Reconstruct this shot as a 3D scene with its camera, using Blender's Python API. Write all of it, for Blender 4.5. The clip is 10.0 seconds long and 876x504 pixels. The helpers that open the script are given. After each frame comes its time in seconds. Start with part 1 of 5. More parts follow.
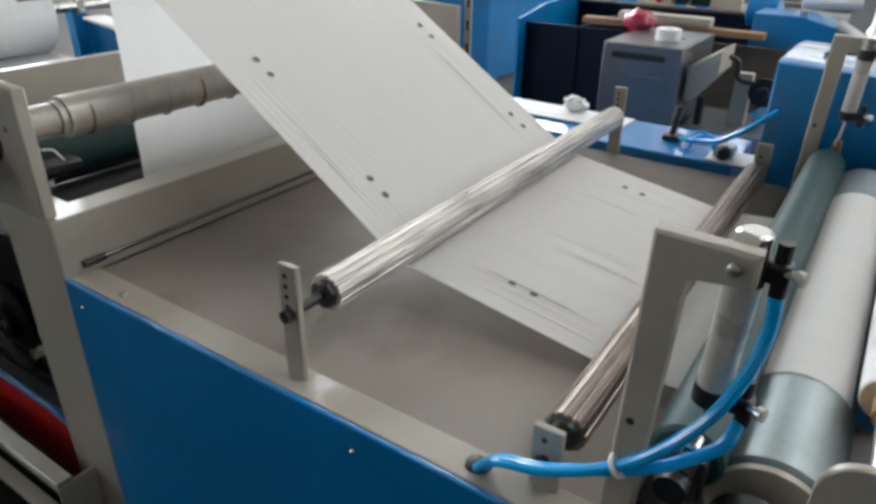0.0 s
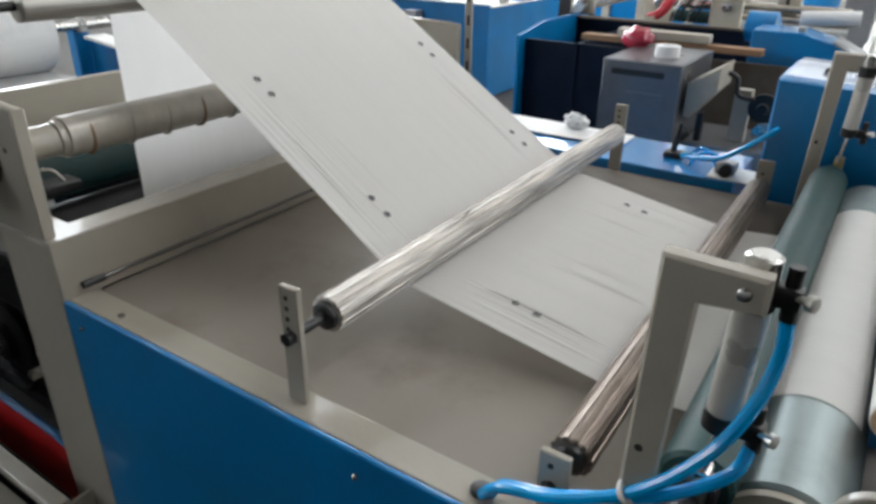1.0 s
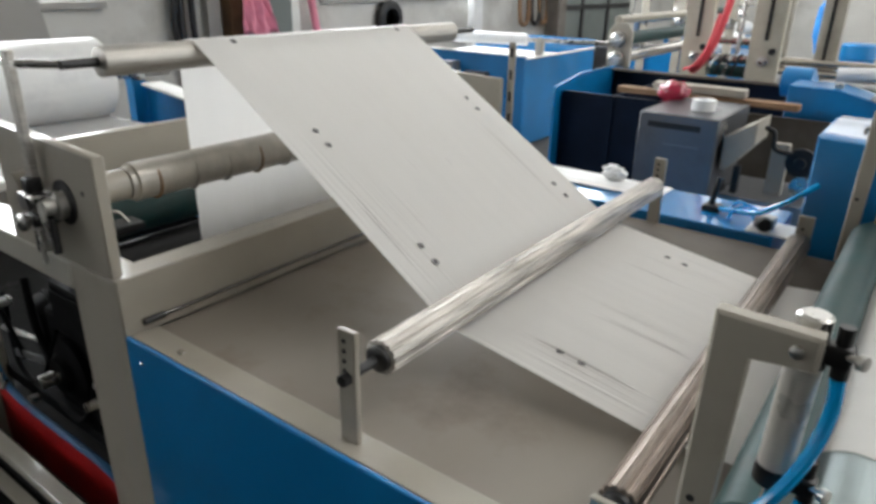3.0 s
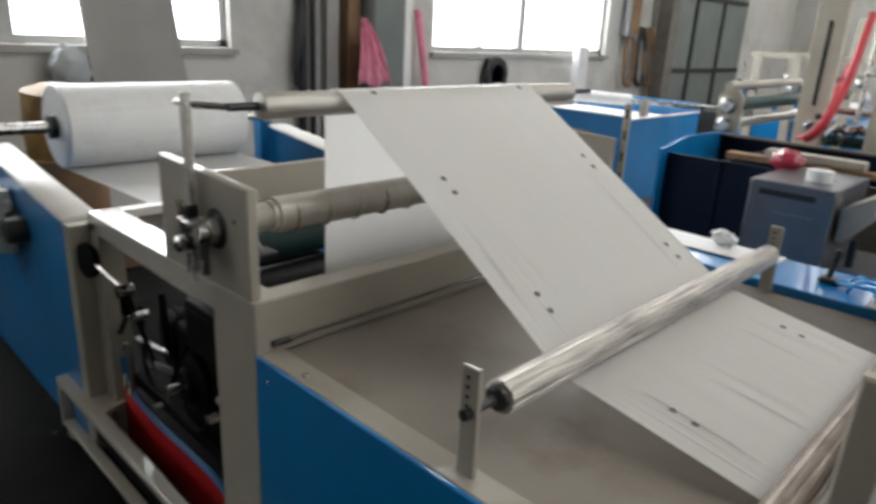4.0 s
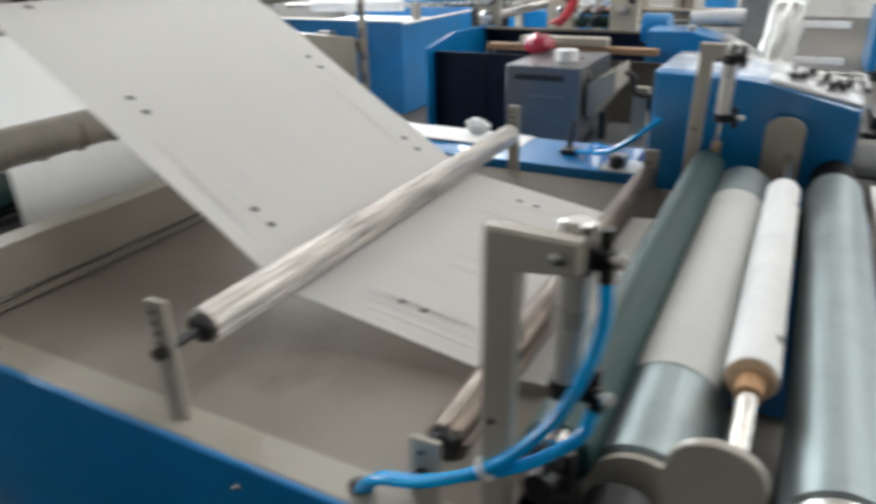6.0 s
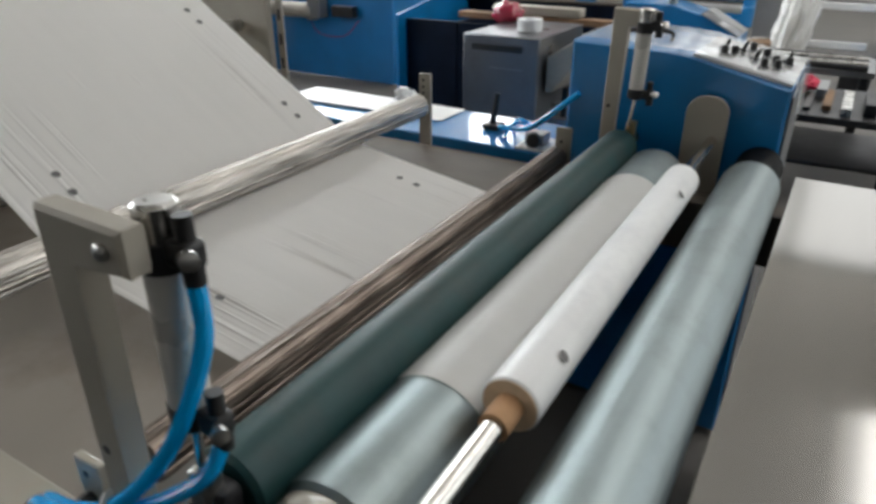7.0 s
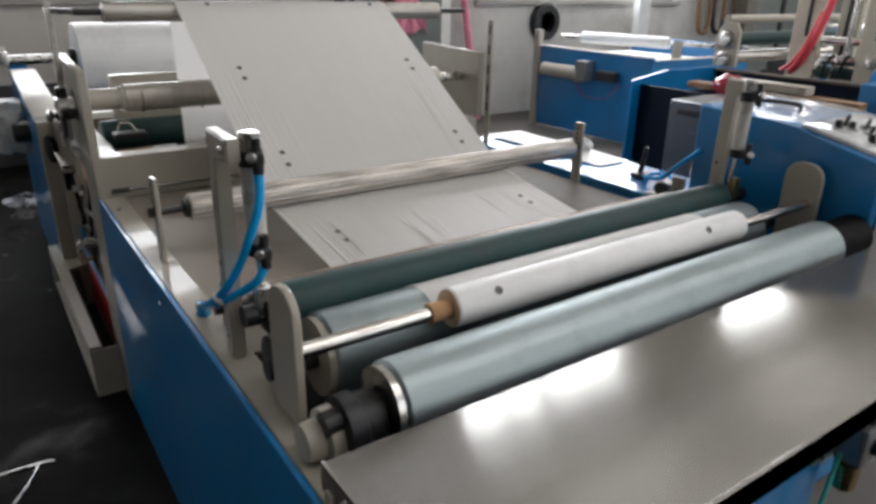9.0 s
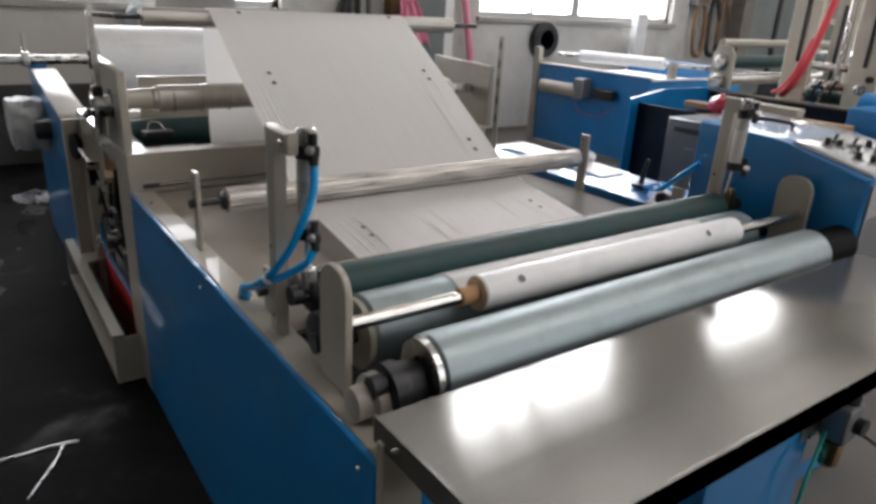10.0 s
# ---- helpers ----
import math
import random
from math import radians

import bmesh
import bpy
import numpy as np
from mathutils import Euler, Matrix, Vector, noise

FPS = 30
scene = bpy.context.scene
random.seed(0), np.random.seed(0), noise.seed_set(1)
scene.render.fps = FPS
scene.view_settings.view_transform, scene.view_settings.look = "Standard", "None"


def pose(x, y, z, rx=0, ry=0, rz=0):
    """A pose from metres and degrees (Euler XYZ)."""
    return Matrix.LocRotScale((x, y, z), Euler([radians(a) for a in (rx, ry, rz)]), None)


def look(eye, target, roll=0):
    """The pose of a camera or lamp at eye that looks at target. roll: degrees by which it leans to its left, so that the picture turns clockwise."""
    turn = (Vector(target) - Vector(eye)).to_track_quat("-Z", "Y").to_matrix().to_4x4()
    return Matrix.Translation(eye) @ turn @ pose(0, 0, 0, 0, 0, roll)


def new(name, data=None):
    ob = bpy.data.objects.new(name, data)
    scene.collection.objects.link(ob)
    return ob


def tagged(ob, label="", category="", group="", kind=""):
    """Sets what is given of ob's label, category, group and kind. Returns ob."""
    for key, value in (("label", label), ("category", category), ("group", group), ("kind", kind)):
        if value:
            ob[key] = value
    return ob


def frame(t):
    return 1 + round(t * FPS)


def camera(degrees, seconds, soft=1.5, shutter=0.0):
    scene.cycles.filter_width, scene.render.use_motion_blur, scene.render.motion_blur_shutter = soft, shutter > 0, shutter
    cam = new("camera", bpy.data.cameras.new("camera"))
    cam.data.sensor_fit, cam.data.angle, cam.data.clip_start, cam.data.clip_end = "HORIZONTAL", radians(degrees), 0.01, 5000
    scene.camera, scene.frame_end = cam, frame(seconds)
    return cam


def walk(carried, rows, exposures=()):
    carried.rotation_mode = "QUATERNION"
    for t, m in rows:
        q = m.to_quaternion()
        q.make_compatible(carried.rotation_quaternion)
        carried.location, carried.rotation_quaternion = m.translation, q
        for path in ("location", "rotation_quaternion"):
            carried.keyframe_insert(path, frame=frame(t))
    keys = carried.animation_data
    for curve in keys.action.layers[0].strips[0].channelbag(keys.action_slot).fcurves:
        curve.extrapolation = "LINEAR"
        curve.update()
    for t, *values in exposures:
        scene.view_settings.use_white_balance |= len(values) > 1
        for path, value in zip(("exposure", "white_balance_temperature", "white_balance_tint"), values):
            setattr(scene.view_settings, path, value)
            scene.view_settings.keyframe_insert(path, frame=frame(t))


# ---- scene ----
cam = camera(66.0, 10.0, soft=3.3, shutter=0.5)
PATH = [
    (0, (1.343, -0.595, 1.522), (0.361, 0.889, 0.61), 1.0),
    (0.5, (1.34, -0.594, 1.524), (0.336, 0.896, 0.646), 1.1),
    (1, (1.331, -0.586, 1.526), (0.338, 0.915, 0.653), 0.8),
    (1.5, (1.331, -0.589, 1.526), (0.313, 0.909, 0.678), 0.5),
    (2, (1.332, -0.594, 1.53), (0.309, 0.907, 0.693), 0.3),
    (3.3, (1.318, -0.661, 1.557), (0.167, 0.81, 0.843), 1.4),
    (3.5, (1.316, -0.673, 1.55), (0.116, 0.774, 0.867), 1.6),
    (4, (1.302, -0.75, 1.566), (-0.011, 0.622, 0.94), 3.0),
    (4.5, (1.296, -0.794, 1.559), (-0.133, 0.468, 0.951), 4.3),
    (5, (1.297, -0.772, 1.543), (-0.099, 0.482, 0.85), 4.2),
    (5.5, (1.321, -0.703, 1.502), (0.09, 0.666, 0.719), 2.0),
    (5.7, (1.36, -0.654, 1.504), (0.297, 0.843, 0.711), 0.3),
    (6, (1.445, -0.546, 1.498), (0.583, 1.06, 0.673), -1.5),
    (6.2, (1.515, -0.441, 1.478), (0.702, 1.187, 0.647), -2.1),
    (7.3, (1.795, -0.208, 1.434), (0.813, 1.284, 0.536), 1.4),
    (7.5, (1.879, -0.247, 1.446), (0.799, 1.228, 0.636), 1.8),
    (8, (2.048, -0.301, 1.479), (0.887, 1.143, 0.727), 1.8),
    (8.5, (2.225, -0.28, 1.47), (0.857, 0.992, 0.754), 2.1),
    (9, (2.345, -0.284, 1.468), (0.817, 0.778, 0.734), 1.1),
    (9.5, (2.389, -0.362, 1.466), (0.883, 0.738, 0.744), 2.2),
    (10, (2.413, -0.429, 1.469), (0.891, 0.666, 0.773), 3.0),
]
walk(cam, [(t, look(eye, target, roll)) for t, eye, target, roll in PATH], [(0.0, 0.64, 6250, 9), (2.2, 0.62, 6350, 9), (3.3, 0.64, 6500, 9), (4.5, 0.26, 6550, 10), (5.0, 0.64, 6550, 9), (5.7, 0.7, 6400, 9), (7.4, 0.2, 6450, 9), (8.5, 0.28, 6500, 10), (9.0, 0.27, 6500, 12), (10.0, 0.27, 6550, 14)])

# ---- world and light ----
world = bpy.data.worlds.new("world")
scene.world = world
world.use_nodes = True
wn = world.node_tree
sky = wn.nodes.new("ShaderNodeTexSky")
sky.sky_type, sky.sun_disc = "NISHITA", False
sky.sun_elevation, sky.sun_rotation = radians(48), radians(255)
wn.links.new(sky.outputs[0], wn.nodes["Background"].inputs[0])
wn.nodes["Background"].inputs[1].default_value = 0.12
sun = new("sun", bpy.data.lights.new("sun", "SUN"))
sun.data.energy, sun.data.angle, sun.data.color = 1.2, radians(12), (1.0, 0.96, 0.9)
sun.matrix_world = look((-20, 4, 22), (0, 0, 0))


def opening_light(name, at, target, w, h, power, colour=(0.93, 0.97, 1.0)):
    """Daylight that comes in by a window or a roof light, some unseen and added."""
    lamp = new(name, bpy.data.lights.new(name, "AREA"))
    lamp.data.shape, lamp.data.size, lamp.data.size_y = "RECTANGLE", w, h
    lamp.data.energy, lamp.data.color = power, colour
    lamp.matrix_world = look(at, target)
    return lamp


WARM = (1.0, 0.97, 0.92)
opening_light("window_light", (-4.5, 6.525, 3.96), (0, 6.525, 3.96), 3.55, 5.26, 200)
opening_light("window_light", (-4.5, 0.775, 2.26), (0, 0.775, 2.26), 3.05, 1.86, 70)
# lamp of the unseen southern window, added to brighten the blue side panel
opening_light("window_light", (-4.5, -3.8, 2.26), (0, -3.8, 2.26), 2.6, 1.86, 14)
opening_light("window_light", (1.5, 16.4, 5.47), (1.5, 0, 5.47), 9.0, 3.75, 80, WARM)
opening_light("window_light", (-4.5, 12.4, 5.15), (0, 12.4, 5.15), 2.8, 3.1, 110)
# unseen east windows, added to light the faces towards +x
opening_light("window_light", (10.3, 6.0, 3.5), (0, 6.0, 3.5), 5.0, 5.0, 130, WARM)
opening_light("window_light", (10.3, 12.5, 3.5), (0, 12.5, 3.5), 5.0, 5.0, 130, WARM)
# unseen roof lights, added to brighten film and tops from above
opening_light("added_roof_light", (3.9, 6.0, 7.65), (3.9, 6.0, 0), 1.2, 10.0, 195, WARM)
opening_light("added_roof_light", (6.9, 6.0, 7.65), (6.9, 6.0, 0), 1.2, 10.0, 185, WARM)


# ---- materials ----
def material(name, colour, rough=0.5, metal=0.0, vary=0.08, scale=6.0, bump=0.0, bump_scale=60.0, rough_vary=0.1,
             dirt=None, dirt_amount=0.0, dirt_scale=2.5, stretch=(1, 1, 1), coat=0.0, alpha=1.0, transmission=0.0, sheen=0.0, spec=0.5):
    m = bpy.data.materials.new(name)
    m.use_nodes = True
    nt = m.node_tree
    N, L = nt.nodes.new, nt.links.new
    b = nt.nodes["Principled BSDF"]
    tc, mp = N("ShaderNodeTexCoord"), N("ShaderNodeMapping")
    geo = N("ShaderNodeNewGeometry")
    mp.inputs["Scale"].default_value = stretch
    L(geo.outputs["Position"], mp.inputs[0])
    n1, n2 = N("ShaderNodeTexNoise"), N("ShaderNodeTexNoise")
    n1.inputs["Scale"].default_value, n1.inputs["Detail"].default_value = scale, 4
    n2.inputs["Scale"].default_value, n2.inputs["Detail"].default_value = bump_scale, 3
    L(mp.outputs[0], n1.inputs["Vector"]), L(mp.outputs[0], n2.inputs["Vector"])
    ramp = N("ShaderNodeValToRGB")
    lo = [c * (1 - vary) for c in colour]
    hi = [min(1, c * (1 + vary)) for c in colour]
    ramp.color_ramp.elements[0].position, ramp.color_ramp.elements[1].position = 0.3, 0.7
    ramp.color_ramp.elements[0].color, ramp.color_ramp.elements[1].color = (*lo, 1), (*hi, 1)
    L(n1.outputs[0], ramp.inputs[0])
    out = ramp.outputs[0]
    if dirt:
        n3, r3, mix = N("ShaderNodeTexNoise"), N("ShaderNodeValToRGB"), N("ShaderNodeMix")
        n3.inputs["Scale"].default_value, n3.inputs["Detail"].default_value = dirt_scale, 8
        n3.inputs["Roughness"].default_value = 0.65
        L(geo.outputs["Position"], n3.inputs["Vector"])
        r3.color_ramp.elements[0].position, r3.color_ramp.elements[1].position = 0.5, 0.72
        r3.color_ramp.elements[1].color = (dirt_amount, dirt_amount, dirt_amount, 1)
        L(n3.outputs[0], r3.inputs[0])
        mix.data_type = "RGBA"
        L(r3.outputs[0], mix.inputs[0]), L(out, mix.inputs[6])
        mix.inputs[7].default_value = (*dirt, 1)
        out = mix.outputs[2]
    L(out, b.inputs["Base Color"])
    mr = N("ShaderNodeMapRange")
    mr.inputs[3].default_value, mr.inputs[4].default_value = max(0.02, rough - rough_vary), min(1, rough + rough_vary)
    L(n1.outputs[0], mr.inputs[0]), L(mr.outputs[0], b.inputs["Roughness"])
    b.inputs["Metallic"].default_value = metal
    b.inputs["Coat Weight"].default_value = coat
    b.inputs["Specular IOR Level"].default_value = spec
    b.inputs["Alpha"].default_value = alpha
    b.inputs["Transmission Weight"].default_value = transmission
    b.inputs["Sheen Weight"].default_value = sheen
    if bump:
        bp = N("ShaderNodeBump")
        bp.inputs["Strength"].default_value, bp.inputs["Distance"].default_value = bump, 0.004
        L(n2.outputs[0], bp.inputs["Height"]), L(bp.outputs[0], b.inputs["Normal"])
    return m


BEIGE = material("beige_enamel", (0.37, 0.34, 0.285), 0.38, coat=0.25, vary=0.05, bump=0.08, bump_scale=90, dirt=(0.2, 0.17, 0.13), dirt_amount=0.35)
BEIGE_FAR = material("beige_enamel_worn", (0.4, 0.37, 0.31), 0.45, vary=0.1, bump=0.1, dirt=(0.2, 0.16, 0.12), dirt_amount=0.5)
BLUE = material("blue_enamel", (0.0, 0.175, 0.45), 0.36, vary=0.12, scale=3, bump=0.08, bump_scale=30, dirt=(0.01, 0.10, 0.23), dirt_amount=0.35, coat=0.6)
CHROME = material("chrome", (0.60, 0.57, 0.53), 0.24, 1.0, vary=0.12, scale=25, stretch=(8, 0.6, 8), bump=0.15, bump_scale=14, rough_vary=0.08)
ROLLER = material("scuffed_steel_roller", (0.42, 0.395, 0.36), 0.34, 1.0, vary=0.4, scale=9, stretch=(9, 0.7, 9), bump=0.9, bump_scale=22, rough_vary=0.18)
STEEL = material("steel", (0.55, 0.54, 0.52), 0.28, 1.0, vary=0.15, scale=20, bump=0.08)
ZINC = material("zinc_plated", (0.28, 0.325, 0.33), 0.47, 0.85, vary=0.1, scale=5, stretch=(6, 0.5, 6), bump=0.14, bump_scale=20, rough_vary=0.1, dirt=(0.19, 0.215, 0.215), dirt_amount=0.5, dirt_scale=9)
STAINLESS = material("stainless_sheet", (0.42, 0.405, 0.385), 0.11, 1.0, vary=0.05, scale=3.0, stretch=(20, 0.5, 1), rough_vary=0.03)
TRAY = material("dull_steel_sheet", (0.27, 0.24, 0.208), 0.55, 0.15, spec=0.35, vary=0.1, scale=3, bump=0.1, bump_scale=5, dirt=(0.15, 0.115, 0.088), dirt_amount=0.75, dirt_scale=2.6, rough_vary=0.25)
# steel coloured brown for the dim brown surroundings it mirrors
DULLCHROME = material("brown_reflection_roller", (0.2, 0.165, 0.14), 0.36, 0.9, vary=0.35, scale=14, stretch=(8, 0.6, 8), bump=0.5, bump_scale=18, dirt=(0.07, 0.045, 0.03), dirt_amount=0.7, dirt_scale=7)
RUBBER = material("green_rubber", (0.010, 0.044, 0.044), 0.5, vary=0.2, scale=9, bump=0.1, dirt=(0.045, 0.04, 0.03), dirt_amount=0.5, dirt_scale=6, spec=0.35)
BLACK = material("black_plastic", (0.012, 0.012, 0.013), 0.4, vary=0.2, bump=0.1)
DARK = material("dark_machinery", (0.016, 0.016, 0.018), 0.45, 0.2, vary=0.4, scale=12, bump=0.2)
FILM = material("white_film", (0.86, 0.845, 0.82), 0.42, vary=0.02, scale=4, bump=0.12, bump_scale=9, stretch=(0.5, 6, 0.5), rough_vary=0.05)
FILM_ROLL = material("film_roll_white", (0.74, 0.74, 0.735), 0.45, vary=0.03, scale=5, bump=0.08, bump_scale=8, stretch=(8, 0.5, 8), dirt=(0.5, 0.5, 0.52), dirt_amount=0.45, dirt_scale=7)
WRAP = material("clear_wrap", (0.82, 0.83, 0.84), 0.28, vary=0.08, scale=8, bump=0.6, bump_scale=25)
HOSE = material("blue_hose", (0.0, 0.40, 0.88), 0.25, vary=0.08, coat=0.4)
BRASS = material("brass", (0.55, 0.4, 0.2), 0.28, 1.0, vary=0.15)
CARD = material("cardboard_core", (0.42, 0.24, 0.12), 0.8, vary=0.12, scale=30, bump=0.2)
INK = material("black_ink", (0.13, 0.125, 0.125), 0.6, vary=0.2)
RED = material("red_enamel", (0.5, 0.02, 0.02), 0.4, vary=0.15, bump=0.1)
PINKRED = material("red_air_hose", (0.75, 0.07, 0.09), 0.4, vary=0.1)
PINK = material("pink_cloth", (0.75, 0.26, 0.36), 0.9, vary=0.12, scale=12, bump=0.4, bump_scale=40, sheen=0.2)
CONCRETE = material("floor_concrete", (0.115, 0.107, 0.097), 0.6, spec=0.3, vary=0.2, scale=1.3, bump=0.25, bump_scale=25, dirt=(0.08, 0.075, 0.07), dirt_amount=0.7, dirt_scale=1.1, rough_vary=0.15)
# oily floor, taken almost to black for the shade beside the machines
SHADED_OILED = material("shaded_oily_floor", (0.011, 0.0108, 0.0102), 0.55, spec=0.05, vary=0.5, scale=1.3, bump=0.3, bump_scale=25, dirt=(0.02, 0.0195, 0.0195), dirt_amount=0.6, dirt_scale=1.6, rough_vary=0.2)
CLEAR = material("clear_plastic", (0.86, 0.88, 0.9), 0.12, vary=0.05, bump=0.7, bump_scale=9, alpha=0.38, rough_vary=0.05, spec=0.9)
PLASTER = material("wall_plaster", (0.56, 0.55, 0.52), 0.85, vary=0.1, scale=1.5, bump=0.3, bump_scale=20, dirt=(0.3, 0.28, 0.25), dirt_amount=0.6, dirt_scale=1.6)
CEILING = material("ceiling_sheet", (0.58, 0.55, 0.5), 0.7, vary=0.1, scale=2)
GREYBOARD = material("grey_board", (0.33, 0.32, 0.3), 0.7, vary=0.08, scale=3, bump=0.15)
GREYSTEEL = material("grey_sheet_steel", (0.25, 0.255, 0.265), 0.34, 0.6, vary=0.12, scale=4, bump=0.1)
WOOD = material("worn_wood", (0.26, 0.16, 0.09), 0.7, vary=0.3, scale=5, stretch=(1, 8, 8), bump=0.3)
BROWN = material("brown_board", (0.22, 0.13, 0.07), 0.75, vary=0.3, scale=4, bump=0.2)
YELLOW = material("yellow_wrap", (0.24, 0.14, 0.04), 0.5, vary=0.4, scale=9, bump=0.5, bump_scale=20)
DOORGREY = material("grey_door_paint", (0.16, 0.18, 0.17), 0.55, vary=0.15, scale=2, bump=0.1)
WHITE = material("white_paint", (0.78, 0.77, 0.74), 0.45, vary=0.06, bump=0.1)
ALU = material("window_frame_grey", (0.36, 0.36, 0.35), 0.5, 0.3, vary=0.12)
GREENBAG = material("pale_green_bag", (0.34, 0.37, 0.38), 0.35, vary=0.15, bump=0.5, bump_scale=15)
PALEFILM = material("pale_film_waste", (0.1, 0.105, 0.12), 0.3, vary=0.8, scale=9, bump=0.8, bump_scale=25, dirt=(0.03, 0.03, 0.03), dirt_amount=0.9, dirt_scale=9)
SCRAP = material("dirty_film_scrap", (0.014, 0.014, 0.013), 0.5, vary=0.6, scale=14, bump=0.6, bump_scale=25, spec=0.12)
BAGGED = material("cloudy_bag_plastic", (0.5, 0.51, 0.5), 0.3, vary=0.2, scale=8, bump=0.6, bump_scale=25)
# near black: the shade of enclosed places is put into this colour
SHADE_BLACK = material("interior_shade_black", (0.002, 0.002, 0.0023), 0.6, vary=0.4, scale=12, bump=0.2, spec=0.08)
PALETUBE = material("pale_cylinder_tube", (0.56, 0.54, 0.5), 0.3, 0.2, vary=0.06, scale=9, bump=0.05)
CABINET = material("scratched_grey_cabinet", (0.15, 0.157, 0.17), 0.3, 0.55, vary=0.2, scale=5, bump=0.1, dirt=(0.08, 0.07, 0.06), dirt_amount=0.5, dirt_scale=5)
# glossy beige, lightened so the colour adds to the window's reflection
GLOSSY = material("glossy_sheen_enamel", (0.5, 0.475, 0.42), 0.22, coat=0.8, vary=0.05, bump=0.05, bump_scale=60, rough_vary=0.06)
DULLALU = material("dull_aluminium", (0.42, 0.40, 0.365), 0.48, 0.75, vary=0.2, scale=12, stretch=(8, 0.6, 8), bump=0.2, bump_scale=16)
# dark brown steel whose colour includes the shade on the far side
SHADE_BROWN = material("shade_brown_steel", (0.125, 0.108, 0.09), 0.65, 0.0, spec=0.25, vary=0.25, scale=5, bump=0.15, dirt=(0.06, 0.048, 0.038), dirt_amount=0.6, dirt_scale=3)
# grey for the unseen south wall, so less light returns to the panels
LOWBOUNCE = material("low_bounce_grey_wall", (0.2, 0.2, 0.2), 0.7, vary=0.15, scale=2, bump=0.15)
DADO = material("dark_wall_paint", (0.045, 0.046, 0.048), 0.55, vary=0.4, scale=3, bump=0.2, dirt=(0.15, 0.13, 0.12), dirt_amount=0.5, dirt_scale=4)
# glossy plate; the pale base colour includes its white glare
KNOBPLATE = material("glare_control_plate", (0.68, 0.68, 0.67), 0.22, 0.3, vary=0.08, coat=0.5)
BRIGHTROD = material("dark_polished_rod", (0.16, 0.155, 0.15), 0.1, 1.0, vary=0.05, rough_vary=0.02)
CREAM = material("cream_enamel", (0.55, 0.52, 0.42), 0.5, vary=0.08, bump=0.1, dirt=(0.25, 0.2, 0.14), dirt_amount=0.4)
PUDDLE = material("wet_floor", (0.012, 0.012, 0.012), 0.14, vary=0.3, scale=5, bump=0.25, bump_scale=12, rough_vary=0.1)

# wet, shiny patches on the oily floor that is darkened for shade
ot = SHADED_OILED.node_tree
geo_ = ot.nodes.new("ShaderNodeNewGeometry")
wet, wet_ramp = ot.nodes.new("ShaderNodeTexNoise"), ot.nodes.new("ShaderNodeValToRGB")
wet.inputs["Scale"].default_value, wet.inputs["Detail"].default_value, wet.inputs["Roughness"].default_value = 1.5, 6, 0.6
wet_ramp.color_ramp.elements[0].position, wet_ramp.color_ramp.elements[1].position = 0.58, 0.72
ot.links.new(geo_.outputs["Position"], wet.inputs["Vector"])
ot.links.new(wet.outputs[0], wet_ramp.inputs[0])
for socket, dry, moist in (("Specular IOR Level", 0.02, 0.12), ("Roughness", 0.6, 0.3)):
    span = ot.nodes.new("ShaderNodeMapRange")
    span.inputs[3].default_value, span.inputs[4].default_value = dry, moist
    ot.links.new(wet_ramp.outputs[0], span.inputs[0])
    ot.links.new(span.outputs[0], ot.nodes["Principled BSDF"].inputs[socket])

# brushed grain of the stainless sheet, lines along y
st_ = STAINLESS.node_tree
grain = st_.nodes.new("ShaderNodeCombineXYZ")
grain.inputs[0].default_value = 1.0
st_.nodes["Principled BSDF"].inputs["Anisotropic"].default_value = 0.85
st_.links.new(grain.outputs[0], st_.nodes["Principled BSDF"].inputs["Tangent"])

haze = st_.nodes.new("ShaderNodeBsdfAnisotropic")
haze.inputs["Color"].default_value = (0.45, 0.435, 0.415, 1)
haze.inputs["Roughness"].default_value, haze.inputs["Anisotropy"].default_value = 0.27, 0.97
st_.links.new(grain.outputs[0], haze.inputs["Tangent"])
both = st_.nodes.new("ShaderNodeMixShader")
both.inputs[0].default_value = 0.42
st_.links.new(st_.nodes["Principled BSDF"].outputs[0], both.inputs[1])
st_.links.new(haze.outputs[0], both.inputs[2])
st_.links.new(both.outputs[0], st_.nodes["Material Output"].inputs[0])

ft = FILM.node_tree
tr_ = ft.nodes.new("ShaderNodeBsdfTranslucent")
tr_.inputs[0].default_value = (0.97, 0.955, 0.93, 1)
mx = ft.nodes.new("ShaderNodeMixShader")
mx.inputs[0].default_value = 0.38
ft.links.new(ft.nodes["Principled BSDF"].outputs[0], mx.inputs[1])
ft.links.new(tr_.outputs[0], mx.inputs[2])
ft.links.new(mx.outputs[0], ft.nodes["Material Output"].inputs[0])

day = bpy.data.materials.new("daylight_outside")
day.use_nodes = True
dn = day.node_tree
dn.nodes.remove(dn.nodes["Principled BSDF"])
em = dn.nodes.new("ShaderNodeEmission")
em.inputs[0].default_value, em.inputs[1].default_value = (0.95, 0.98, 1.0, 1), 5.0
dn.links.new(em.outputs[0], dn.nodes["Material Output"].inputs[0])


hazy = day.copy()
hazy.name = "hazy_daylight_outside"
hazy.node_tree.nodes["Emission"].inputs[1].default_value = 1.2

# ---- mesh helpers ----
def thing(name, at, label, category, group="", kind=""):
    e = new(name)
    e.location = at
    bpy.context.view_layer.update()
    return tagged(e, label, category, group, kind)


